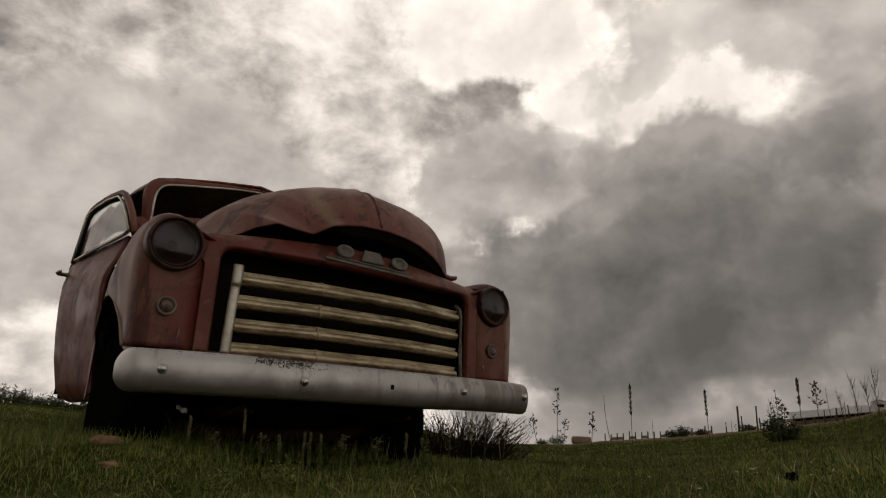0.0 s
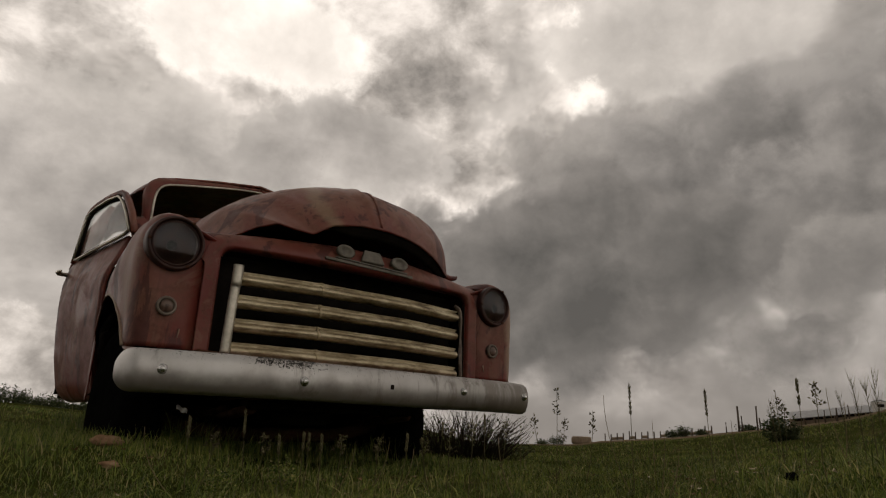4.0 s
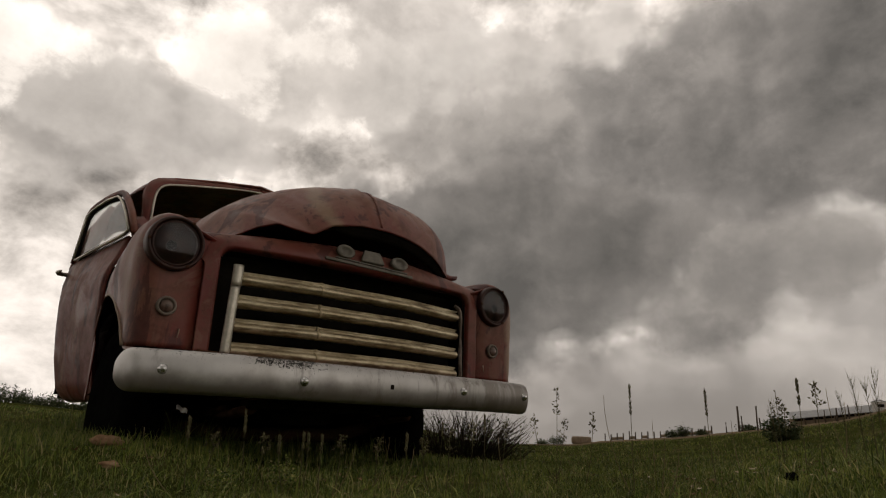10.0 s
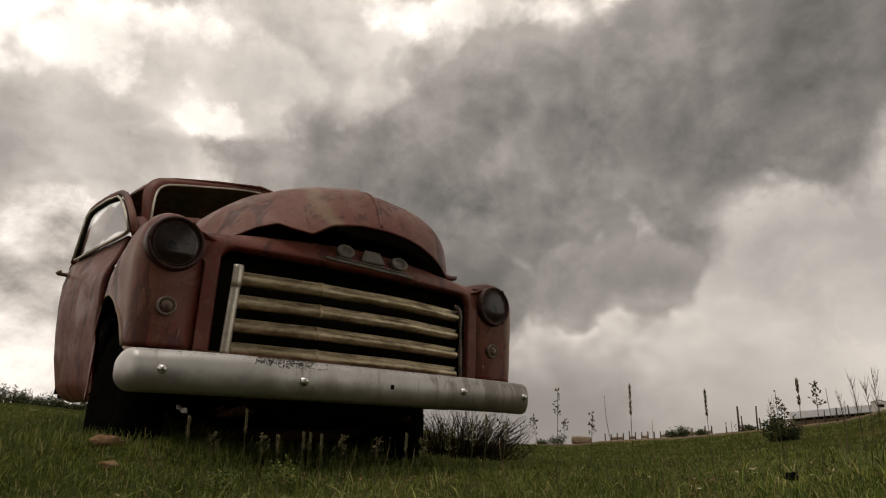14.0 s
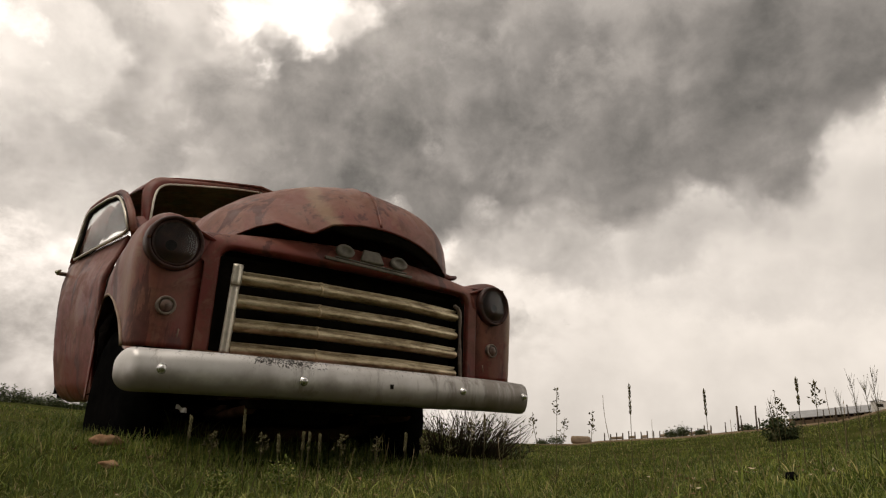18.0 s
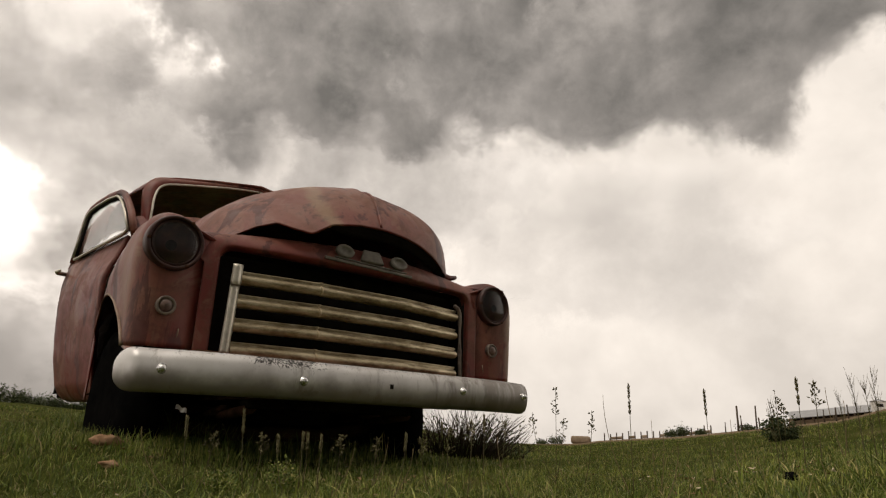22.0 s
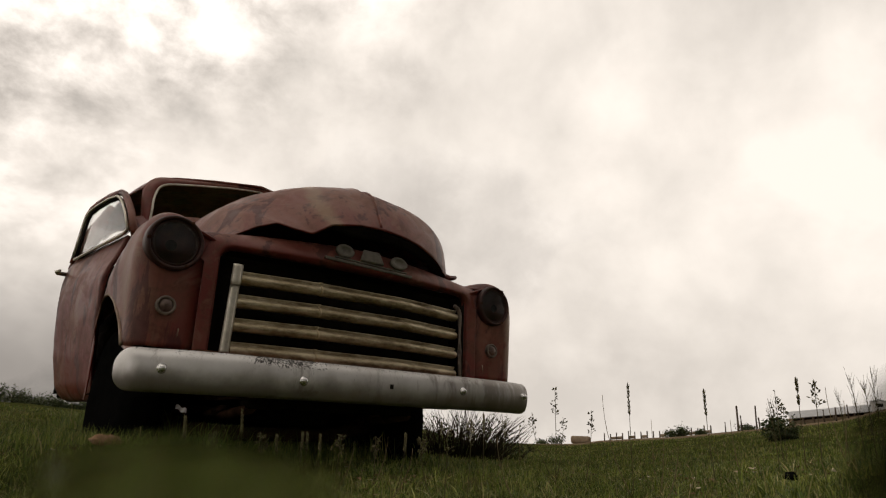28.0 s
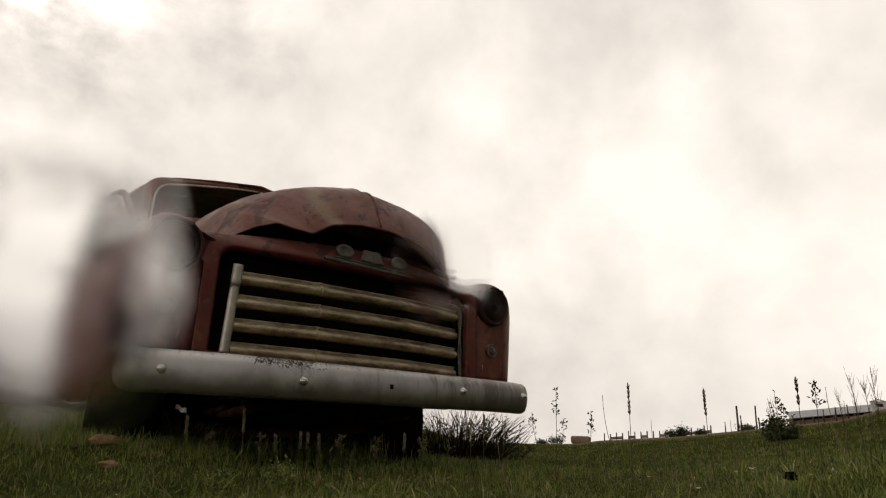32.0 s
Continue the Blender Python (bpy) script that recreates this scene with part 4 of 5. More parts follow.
def build_fender(s):
    front, rad = 0.262, 0.085
    ys = [(front + rad * (1 - math.sin(p)), rad * (1 - math.cos(p))) for p in np.linspace(math.pi / 2, 0, 7)]
    ys += [(y, 0.0) for y in np.linspace(front + rad + 0.03, 1.405, 44)]
    ts = np.linspace(-0.5, 2, 41)
    bm = bmesh.new()
    rows = []
    for y_row, e in ys:
        row = []
        for t in ts:
            y = y_row
            x, z = fender_section(max(y, front + rad * 0.4), t)
            cx, cz = 0.72, max(0.86, 0.0) if z > 0.86 else z
            d = Vector((x - cx, z - cz))
            if e:
                y = y + 0.06 * max(0.0, -t - 0.25) ** 1.5
            if d.length > 1e-6 and e:
                d2 = d.normalized() * e
                x, z = x - d2.x, z - d2.y * 0.4
            dent = 0.006 * noise.noise((x * 5, y * 5, z * 5 + s * 7)) + 0.003 * noise.noise((x * 14, y * 14, z * 14))
            row.append(bm.verts.new((s * (x + (0.042 if s > 0 else -0.022) * max(0.0, min(1.0, (t - 0.1) * 2)) + dent * (0.3 if t < 0 else 1)), y + dent * 0.4, z + dent)))
        rows.append(row)
    for a, b in zip(rows, rows[1:]):
        for j in range(len(ts) - 1):
            bm.faces.new((a[j], b[j], b[j + 1], a[j + 1]))
    # front face, in horizontal strips from the side to the grille edge
    first = rows[0]
    inner = [bm.verts.new((s * 0.60, front + 0.012, min(v.co.z, 0.985))) for v in first]
    for j in range(len(ts) - 1):
        if abs(first[j].co.x) > 0.602 and abs(first[j + 1].co.x) > 0.602:
            try:
                bm.faces.new((first[j], first[j + 1], inner[j + 1], inner[j]))
            except ValueError:
                pass
    bmesh.ops.recalc_face_normals(bm, faces=bm.faces)
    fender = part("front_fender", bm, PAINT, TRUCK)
    mod = fender.modifiers.new("sheet_metal", "SOLIDIFY")
    mod.thickness, mod.offset = 0.006, -1
    # pale lip strip also stands for skylight caught along the arch edge
    bm = bmesh.new()
    lip = []
    for y in np.linspace(0.335, 0.98, 26):
        x, z = fender_section(y, 2)
        lip.append((s * (x + (0.042 if s > 0 else -0.022)), y, z + 0.004))
    tube(bm, lip, 0.006, 8, 0.005)
    part("arch_lip", bm, PALE_TAN, TRUCK, "wheel arch lip, worn and painted pale for skylight")
    # headlight: rolled rim, inner retaining ring, concave reflector, bulb and domed lens
    at = pose(s * 0.770, front - 0.002, 0.951, 90)
    lamp = part("headlight", lathe([(0.099, -0.03), (0.0995, 0.008), (0.098, 0.018), (0.094, 0.024), (0.089, 0.024), (0.085, 0.019), (0.083, 0.010), (0.083, -0.004)], 56, at), RIM, TRUCK, "rusty dark maroon headlight rim round a dead lens")
    part("retaining_ring", lathe([(0.0835, 0.010), (0.081, 0.015), (0.077, 0.016), (0.0745, 0.013), (0.074, 0.008)], 48, at, False), RIM, lamp)
    part("reflector", lathe([(0.0765, 0.0125), (0.068, 0.0075), (0.056, 0.0040), (0.040, 0.0012), (0.020, 0.0003), (0.003, 0.0)], 48, at, False), REFLECTOR, lamp, "tarnished headlight reflector behind dirty glass")
    part("bulb", lathe([(0.024, 0.0), (0.023, 0.006), (0.017, 0.009), (0.003, 0.010)], 20, at @ pose(-0.014 if s < 0 else 0.0, -0.012, 0)), DARK, lamp, "dead black headlight bulb")
    lens = part("headlight_lens", lathe([(0.0755, 0.0135), (0.060, 0.0185), (0.040, 0.0220), (0.020, 0.0238), (0.003, 0.0243)], 40, at, False), GLASS, lamp, "grimy domed headlight glass")
    lens.visible_shadow = False
    for k in range(3):
        a = radians(-60 + 120 * k)
        bm = bmesh.new()
        box(bm, (0.012, 0.010, 0.008), at @ pose(0.092 * math.cos(a), 0.092 * math.sin(a), 0.0245), 0.002)
        part("rim_clip", bm, RUST, lamp)
    at = pose(s * 0.768, front - 0.004, 0.728, 90)
    park = part("parking_light", lathe([(0.034, -0.01), (0.034, 0.006), (0.031, 0.011), (0.026, 0.010), (0.024, 0.004)], 32, at), DULL, TRUCK, "small round parking light with worn chrome ring")
    part("lens", lathe([(0.0245, 0.003), (0.02, 0.010), (0.012, 0.015), (0.002, 0.017)], 24, at), PARK, park)
    for dx, z0, z1 in ((0.055, 0.655, 0.625), (0.125, 0.655, 0.600)):
        bm = bmesh.new()
        tube(bm, [(s * (0.768 - dx), front - 0.0015, z0), (s * (0.769 - dx), front - 0.002, (z0 + z1) / 2), (s * (0.771 - dx), front - 0.0015, z1)], 0.0028, 6, 0.0018)
        part("paint_drip", bm, PALE_TAN, TRUCK, "pale run of old paint below the parking light")
    # inner wheel well, near black to paint in the shade under the arch
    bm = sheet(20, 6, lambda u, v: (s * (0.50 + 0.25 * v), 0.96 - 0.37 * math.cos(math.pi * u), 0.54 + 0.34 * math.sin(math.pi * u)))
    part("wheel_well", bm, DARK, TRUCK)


def build_grille():
    # pressed panel round the grille, rolled in at the opening and bowed forward over it
    def opening(k, grow):
        """Round the opening from one lower corner over the top to the other; grow widens it."""
        w, top, low, rad = 0.600 + 0.060 * grow, 0.972 + 0.110 * grow, 0.575, 0.055 - 0.025 * grow
        side, arc, flat = top - rad - low, rad * math.pi / 2, 2 * (w - rad)
        d = k * (2 * side + 2 * arc + flat)
        if d < side:
            return -w, low + d
        d -= side
        if d < arc:
            a = d / rad
            return -w + rad - rad * math.cos(a), top - rad + rad * math.sin(a)
        d -= arc
        if d < flat:
            return -w + rad + d, top
        d -= flat
        if d < arc:
            a = d / rad
            return w - rad + rad * math.sin(a), top - rad + rad * math.cos(a)
        return w, top - rad - (d - arc)

    def surround(u, v):
        (x0, z0), (x1, z1) = opening(u, 0), opening(u, 1)
        x, z = x0 + (x1 - x0) * v, z0 + (z1 - z0) * v
        over = smooth_between(0.90, 1.0, z)
        x += math.copysign(0.050 * v * over, x)
        bow = 0.050 * max(0.0, 1 - (x / 0.63) ** 2) * over
        roll = 0.035 * (1 - min(1.0, v / 0.18)) ** 2
        back = 0.050 * v ** 2 * over
        return (x, 0.256 - bow + roll + back, z - 0.050 * over * v * (abs(x) / 0.65) ** 1.3)
    part("grille_surround", sheet(90, 14, surround, 0.006), PAINT, TRUCK, "dark maroon pressed panel round the grille")
    # black panels paint in the shade inside the grille opening
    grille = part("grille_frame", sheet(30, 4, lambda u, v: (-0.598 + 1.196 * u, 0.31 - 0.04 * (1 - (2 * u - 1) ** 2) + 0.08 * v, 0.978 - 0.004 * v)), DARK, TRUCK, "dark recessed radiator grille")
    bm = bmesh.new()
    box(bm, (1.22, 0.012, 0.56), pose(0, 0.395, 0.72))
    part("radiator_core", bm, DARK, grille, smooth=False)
    for s in (-1, 1):
        # side strip with a rounded upper corner
        if s < 0:
            bm = sheet(6, 12, lambda u, v: (-0.572 + 0.037 * u + 0.010 * v, 0.240 - 0.010 * math.sin(math.pi * u), 0.575 + 0.262 * v), 0.005)
            cap = sheet(6, 6, lambda u, v: (-0.564 + 0.040 * u + 0.002 * v, 0.235 - 0.011 * math.sin(math.pi * u), 0.835 + 0.078 * v), 0.005)
        else:
            bm, cap = bmesh.new(), None
            tube(bm, [(0.562, 0.246, 0.545), (0.558, 0.246, 0.575), (0.553, 0.245, 0.70), (0.547, 0.243, 0.84), (0.542, 0.241, 0.885), (0.530, 0.240, 0.903), (0.508, 0.239, 0.912)], 0.011, 10, 0.009)
        if cap:
            part("grille_side_cap", cap, TRIM, grille, "pale upper end piece of the grille side strip")
        part("grille_side_strip", bm, TRIM if s < 0 else DULL, grille, "weathered pale metal grille side strip")
        bm = sheet(4, 10, lambda u, v: (s * (0.601 + 0.004 * u), 0.275 + 0.12 * u, 0.58 + 0.40 * v), 0.004)
        part("grille_cheek", bm, DARK, grille)

    def path(x):
        return 0.205 + 0.165 * max(0.0, abs(x) - 0.214)
    prof = [(0.030, 0.027), (-0.002, 0.026), (-0.006, 0.021), (0.006, 0.014), (-0.010, 0.009), (-0.019, -0.002), (-0.017, -0.014), (-0.002, -0.023), (0.030, -0.022)]
    for k, z in enumerate((0.868, 0.780, 0.692, 0.604, 0.516)):
        for x0, x1, name in ((-0.532, -0.214, "grille_bar_wing"), (-0.214, 0.214, "grille_bar"), (0.214, 0.532, "grille_bar_wing")):
            def bar(u, v):
                x = x0 + (x1 - x0) * u
                dy, dz = prof[round(v * 8)]
                sag = 0.0022 * noise.noise((x * 3, k * 5.0, 0))
                return (x, path(x) + dy + sag, z + dz + sag)
            part(name, sheet(14, 8, bar), GRILLE, grille, "tarnished cream-coloured grille bar")
        for s in (-1,):
            def band(u, v):
                dy, dz = prof[round(v * 8)]
                return (s * 0.214 + (u - 0.5) * 0.011, path(0.214) + dy - 0.003, z + dz * 1.04)
            part("grille_bar_joint", sheet(2, 8, band, 0.002), BRASS, grille, "bright joint plate on a grille bar")
    # apron between the bumper and the grille
    part("apron", sheet(30, 5, lambda u, v: (-0.88 + 1.76 * u, 0.10 + 0.17 * v + 0.04 * abs(2 * u - 1) ** 3 * (1 - v), 0.545 + 0.035 * v), 0.005), PAINT, TRUCK)
    bm = bmesh.new()
    box(bm, (0.16, 0.06, 0.022), pose(-0.60, 0.165, 0.567, 0, 1.5), 0.004)
    part("apron_flange", bm, RUST, TRUCK, "rusty torn edge of the apron")
    # the maker's mark: two plain discs and a wedge on a double bar
    badge = part("badge_bar", box(bmesh.new(), (0.435, 0.010, 0.012), pose(0.012, 0.2080, 1.000, 0, 1.2), 0.002), EMBLEM, TRUCK, "weathered badge bar carrying three plain raised shapes")
    part("badge_rail", box(bmesh.new(), (0.36, 0.008, 0.006), pose(0.020, 0.2075, 1.012, 0, 1.2), 0.0015), EMBLEM, badge)
    for x, z, w, h in ((-0.115, 1.047, 0.043, 0.030), (0.156, 1.044, 0.044, 0.030)):
        disc = lathe([(0.94, -0.010), (1.0, -0.004), (1.0, 0.005), (0.90, 0.008), (0.55, 0.007), (0.50, 0.002), (0.02, 0.002)], 28, pose(x, 0.209, z, 76) @ Matrix.Diagonal((w, h, 1, 1)))
        part("badge_disc", disc, EMBLEM, badge)
    bm = bmesh.new()
    box(bm, (0.118, 0.016, 0.058), pose(0.018, 0.211, 1.046, -14) @ Matrix.Shear("XZ", 4, (0.35, 0)), 0.008)
    for v in bm.verts:
        v.co.x += (0.018 - v.co.x) * 0.28 * smooth_between(1.03, 1.07, v.co.z)
    part("badge_wedge", bm, EMBLEM, badge)


def hood_lip(u):
    """Front lower edge: centre raised off its catch, buckled beside the centre."""
    x = 0.575 * u
    z = line(x, (-0.575, 1.040), (-0.533, 1.056), (-0.47, 1.092), (-0.402, 1.114), (-0.345, 1.097), (-0.272, 1.086), (-0.240, 1.108), (-0.198, 1.136), (-0.074, 1.158), (0.05, 1.163), (0.15, 1.156), (0.248, 1.142), (0.36, 1.115), (0.469, 1.078), (0.575, 1.060))
    y = 0.160 + 0.215 * abs(u) ** 2.6
    return x, y, z


def build_hood():
    def fn(a, v):
        u = -1 + 2 * a
        lx, ly, lz = hood_lip(u)
        back, top = 1.42, 1.412
        th = u * math.pi / 2
        sx = 0.60 * (1 if u > 0 else -1) * abs(math.sin(th)) ** 0.85
        w = v ** 1.4
        sz = 1.08 + (top + 0.01 * w - 1.08) * max(0.0, math.cos(th)) ** (0.66 + 0.22 * min(1.0, w * 1.6) - 0.42 * min(0.0, u * 2.0 if u > -0.5 else -1.0))
        y = ly + (back - ly) * w
        g = 1 - (1 - min(1.0, w / (0.27 - 0.06 * u if u > 0 else min(0.50, 0.27 - 0.70 * u)))) ** 2.6
        x = lx + (sx - lx) * g + 0.05 * w * u
        z = lz + (sz - lz) * g
        ridge = 0.007 * math.exp(-((x) / 0.014) ** 2) * (1 if v > 0.02 else 0.4)
        dent = 0.009 * noise.noise((x * 3.5, y * 3.5, 2)) * math.cos(th) + 0.004 * noise.noise((x * 9, y * 9, 6)) * math.cos(th)
        fold = -0.008 * math.exp(-((x + 0.27) / 0.05) ** 2) * max(0.0, 1 - w * 9)
        return (x, y - (ridge + fold) * 0.6 * (1 - w), z + ridge * min(1, w * 8) + dent * min(1.0, w * 6))
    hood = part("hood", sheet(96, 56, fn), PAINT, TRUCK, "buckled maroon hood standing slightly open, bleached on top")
    mod = hood.modifiers.new("sheet_metal", "SOLIDIFY")
    mod.thickness, mod.offset = 0.007, -1
    bm = bmesh.new()
    tube(bm, [Vector(fn(0.522, v)) + Vector((0, 0, 0.001)) for v in np.linspace(0.02, 0.98, 40)], 0.0065, 6, 0.0065)
    part("hood_seam", bm, PAINT, hood)
    # turned-in flange behind the lip, black for shade, and the bent corner that sticks out
    def flange(a, v):
        x, y, z = hood_lip(-0.40 + 1.36 * a)
        return (x, y + 0.012 + 0.035 * v, z + 0.004 - 0.052 * v * min(1.0, a * 5) * (1 - 0.5 * a))
    part("hood_flange", sheet(48, 3, flange, 0.004), DARK, hood, "turned-in flange under the hood lip, blackened for shade")
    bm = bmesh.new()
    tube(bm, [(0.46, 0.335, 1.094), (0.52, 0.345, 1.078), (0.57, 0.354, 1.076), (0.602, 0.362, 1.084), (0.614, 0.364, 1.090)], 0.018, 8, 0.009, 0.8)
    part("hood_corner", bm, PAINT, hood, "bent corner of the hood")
    # black sheets stand in for the shade of the engine bay
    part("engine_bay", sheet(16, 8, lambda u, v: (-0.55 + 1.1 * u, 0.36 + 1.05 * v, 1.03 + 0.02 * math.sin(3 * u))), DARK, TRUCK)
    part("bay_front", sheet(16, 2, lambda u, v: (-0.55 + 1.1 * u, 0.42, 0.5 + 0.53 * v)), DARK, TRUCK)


def build_cab():
    inner = [(0.0, 1.56, 1.712), (0.14, 1.553, 1.693), (0.275, 1.545, 1.666), (0.467, 1.532, 1.623), (0.557, 1.520, 1.592), (0.597, 1.50, 1.529), (0.610, 1.462, 1.395), (0.615, 1.43, 1.24)]
    outer = [(0.0, 1.565, 1.752), (0.14, 1.562, 1.735), (0.28, 1.558, 1.710), (0.50, 1.552, 1.668), (0.605, 1.545, 1.632), (0.655, 1.525, 1.545), (0.652, 1.49, 1.40), (0.648, 1.455, 1.22)]

    def edge_point(stops, k):
        f = k * (len(stops) - 1)
        i = min(int(f), len(stops) - 2)
        p = [Vector(stops[min(max(j, 0), len(stops) - 1)]) for j in range(i - 1, i + 3)]
        t = f - i
        return 0.5 * (2 * p[1] + (p[2] - p[0]) * t + (2 * p[0] - 5 * p[1] + 4 * p[2] - p[3]) * t * t + (3 * p[1] - p[0] - 3 * p[2] + p[3]) * t ** 3)

    def rim_z(x):
        return line(abs(x), (0, 1.752), (0.28, 1.710), (0.50, 1.668), (0.605, 1.632), (0.66, 1.55))

    def roof(u, v):
        a = -1 + 2 * u
        x = 0.655 * a
        swell = math.sin(math.pi * min(1.0, v * 1.02)) ** 0.7
        return (x * (1 + 0.05 * swell), 1.55 + 0.90 * v - 0.02 * (1 - a * a) * (1 - v), rim_z(x) + 0.018 * swell - 0.10 * v ** 6)
    part("cab_roof", sheet(40, 24, roof, 0.012), PAINT, TRUCK)
    for s in (-1, 1):
        def surround(u, v):
            p = edge_point(inner, u).lerp(edge_point(outer, u), v)
            swell = 0.016 * math.sin(math.pi * v)
            return (s * p.x, p.y - swell - 0.012 * (1 - v), p.z)
        part("windscreen_surround", sheet(40, 6, surround, 0.02), PAINT, TRUCK)
    # cowl between hood and windscreen
    part("cowl", sheet(28, 6, lambda u, v: ((-1 + 2 * u) * (0.70 + 0.01 * v), 1.36 + 0.12 * v - 0.04 * (1 - (2 * u - 1) ** 2), 1.22 + 0.14 * v + 0.09 * (1 - abs(2 * u - 1) ** 2.2)), 0.008), PAINT, TRUCK)
    # firewall carried down to the turf to block light under the truck
    part("firewall", sheet(4, 4, lambda u, v: (-0.66 + 1.32 * u, 1.40, 0.19 + 1.07 * v), 0.01), DARK, TRUCK)
    # floor, back and seat are black to paint in the cab's shade
    part("cab_floor", sheet(4, 4, lambda u, v: (-0.74 + 1.48 * u, 1.40 + 1.05 * v, 0.47), 0.02), DARK, TRUCK)
    part("cab_back", sheet(16, 8, lambda u, v: (-0.76 + 1.52 * u, 2.46, 0.47 + 0.80 * v), 0.02), DARK, TRUCK)
    bm = bmesh.new()
    box(bm, (1.25, 0.45, 0.18), pose(0, 2.05, 0.75), 0.04)
    box(bm, (1.25, 0.14, 0.50), pose(0, 2.30, 1.02, -8), 0.05)
    part("bench_seat", bm, DARK, TRUCK, "bench seat, black for the unlit cab")
    for s in (-1, 1):
        bm = bmesh.new()
        tube(bm, [(s * 0.765, 2.44, 1.22), (s * 0.72, 2.43, 1.45), (s * 0.62, 2.40, 1.66)], 0.055, 10, 0.05)
        part("rear_corner_post", bm, PAINT, TRUCK)
        bm = bmesh.new()
        tube(bm, [(s * 0.40, 2.47, 1.25), (s * 0.39, 2.47, 1.45), (s * 0.37, 2.44, 1.70)], 0.05, 8, 0.05)
        part("rear_window_post", bm, PAINT, TRUCK)
        # outer line of the windscreen's moulding
        bm = bmesh.new()
        tube(bm, [(s * p.x, p.y - 0.018, p.z) for p in (edge_point(inner, k / 30) for k in range(31))], 0.0062, 8, 0.0062)
        part("windscreen_moulding", bm, TRIM, TRUCK, "pale worn moulding round the windscreen opening")


def window_channel(at, inner):
    """Perished black channel between the moulding and the glass."""
    bm = bmesh.new()
    tube(bm, [at(0.32 + (y - 0.32) * 0.955, 1.38 + (z - 1.38) * 0.92, 0.002) for y, z in inner], 0.010, 8, 0.010)
    return bm


def build_door(s, swing):
    """Hinged on the cowl side; its own space has the hinge line at the origin and runs back along y."""
    hinge = new("cab_door", None)
    hinge.parent = TRUCK
    hinge.empty_display_size = 0.1
    hinge.matrix_basis = pose(s * 0.712, 1.44, 0, 0, 0, swing)
    length = 0.94

    def bulge(z):
        return line(z, (0.42, -0.115), (0.435, -0.080), (0.46, -0.050), (0.50, -0.025), (0.65, 0.010), (0.80, 0.030), (0.95, 0.042), (1.08, 0.044), (1.19, 0.030), (1.25, 0.004))

    def skin(u, v):
        y = -0.03 + (length - 0.15) * u
        z = 0.42 + 0.83 * v
        q = math.hypot(max(0.0, u - 0.86) / 0.14, max(0.0, 0.13 - v) / 0.13)
        if q > 1:
            y, z = -0.03 + (length - 0.15) * (0.86 + (u - 0.86) / q), 0.42 + 0.83 * (0.13 - (0.13 - v) / q)
        flush = 0.058 * (1 - u) * (1 - smooth_between(0.98, 1.22, z))
        return (s * (0.085 * y / length + flush + bulge(z) * (0.55 + 0.45 * u) - 0.03 * max(0.0, u - 0.93) / 0.07), y, z - 0.030 * u * smooth_between(1.0, 1.25, z))
    part("door_panel", sheet(24, 56, skin, 0.02), PAINT, hinge)
    lean = lambda z: -0.03 * max(0.0, z - 1.24)
    # window frame: a loop of bent tube, upright in front and curved behind
    loop = [(-0.13, 1.245), (-0.04, 1.37), (0.040, 1.45), (0.10, 1.500), (0.16, 1.527), (0.30, 1.538), (0.48, 1.530), (0.575, 1.515), (0.622, 1.482), (0.642, 1.42), (0.663, 1.33), (0.70, 1.205)]
    at = lambda y, z, off=0.0: (s * (0.085 * y / length + lean(z) + 0.012 + off), y, z)
    bm = bmesh.new()
    tube(bm, [at(y, z) for y, z in loop], 0.018, 10, 0.018)
    part("window_frame", bm, PAINT, hinge)
    bm = bmesh.new()
    inner = [(-0.085, 1.265), (-0.005, 1.37), (0.065, 1.440), (0.120, 1.482), (0.17, 1.504), (0.30, 1.515), (0.47, 1.507), (0.560, 1.493), (0.596, 1.468), (0.615, 1.41), (0.636, 1.33), (0.665, 1.230), (0.632, 1.214), (0.36, 1.230), (-0.03, 1.248), (-0.085, 1.265)]
    tube(bm, [at(y, z, 0.016) for y, z in inner], 0.007, 8, 0.007)
    part("window_channel", window_channel(at, inner), DARK, hinge)
    part("window_moulding", bm, TRIM, hinge, "bright worn window moulding")
    bm = bmesh.new()
    ring = [bm.verts.new(at(y, z, 0.0)) for y, z in inner[:-1]]
    bm.faces.new(ring)
    pane = part("window_pane", bm, GLASS, hinge, "dusty side window glass", False)
    pane.modifiers.new("glass", "SOLIDIFY").thickness = 0.004
    pane.visible_shadow = False
    bm = bmesh.new()
    tube(bm, [(s * 0.08, 0.70, 1.135), (s * 0.140, 0.705, 1.135), (s * 0.155, 0.66, 1.134), (s * 0.15, 0.60, 1.132)], 0.013, 8, 0.008)
    part("door_handle", bm, TRIM, hinge, "weathered chrome door handle")


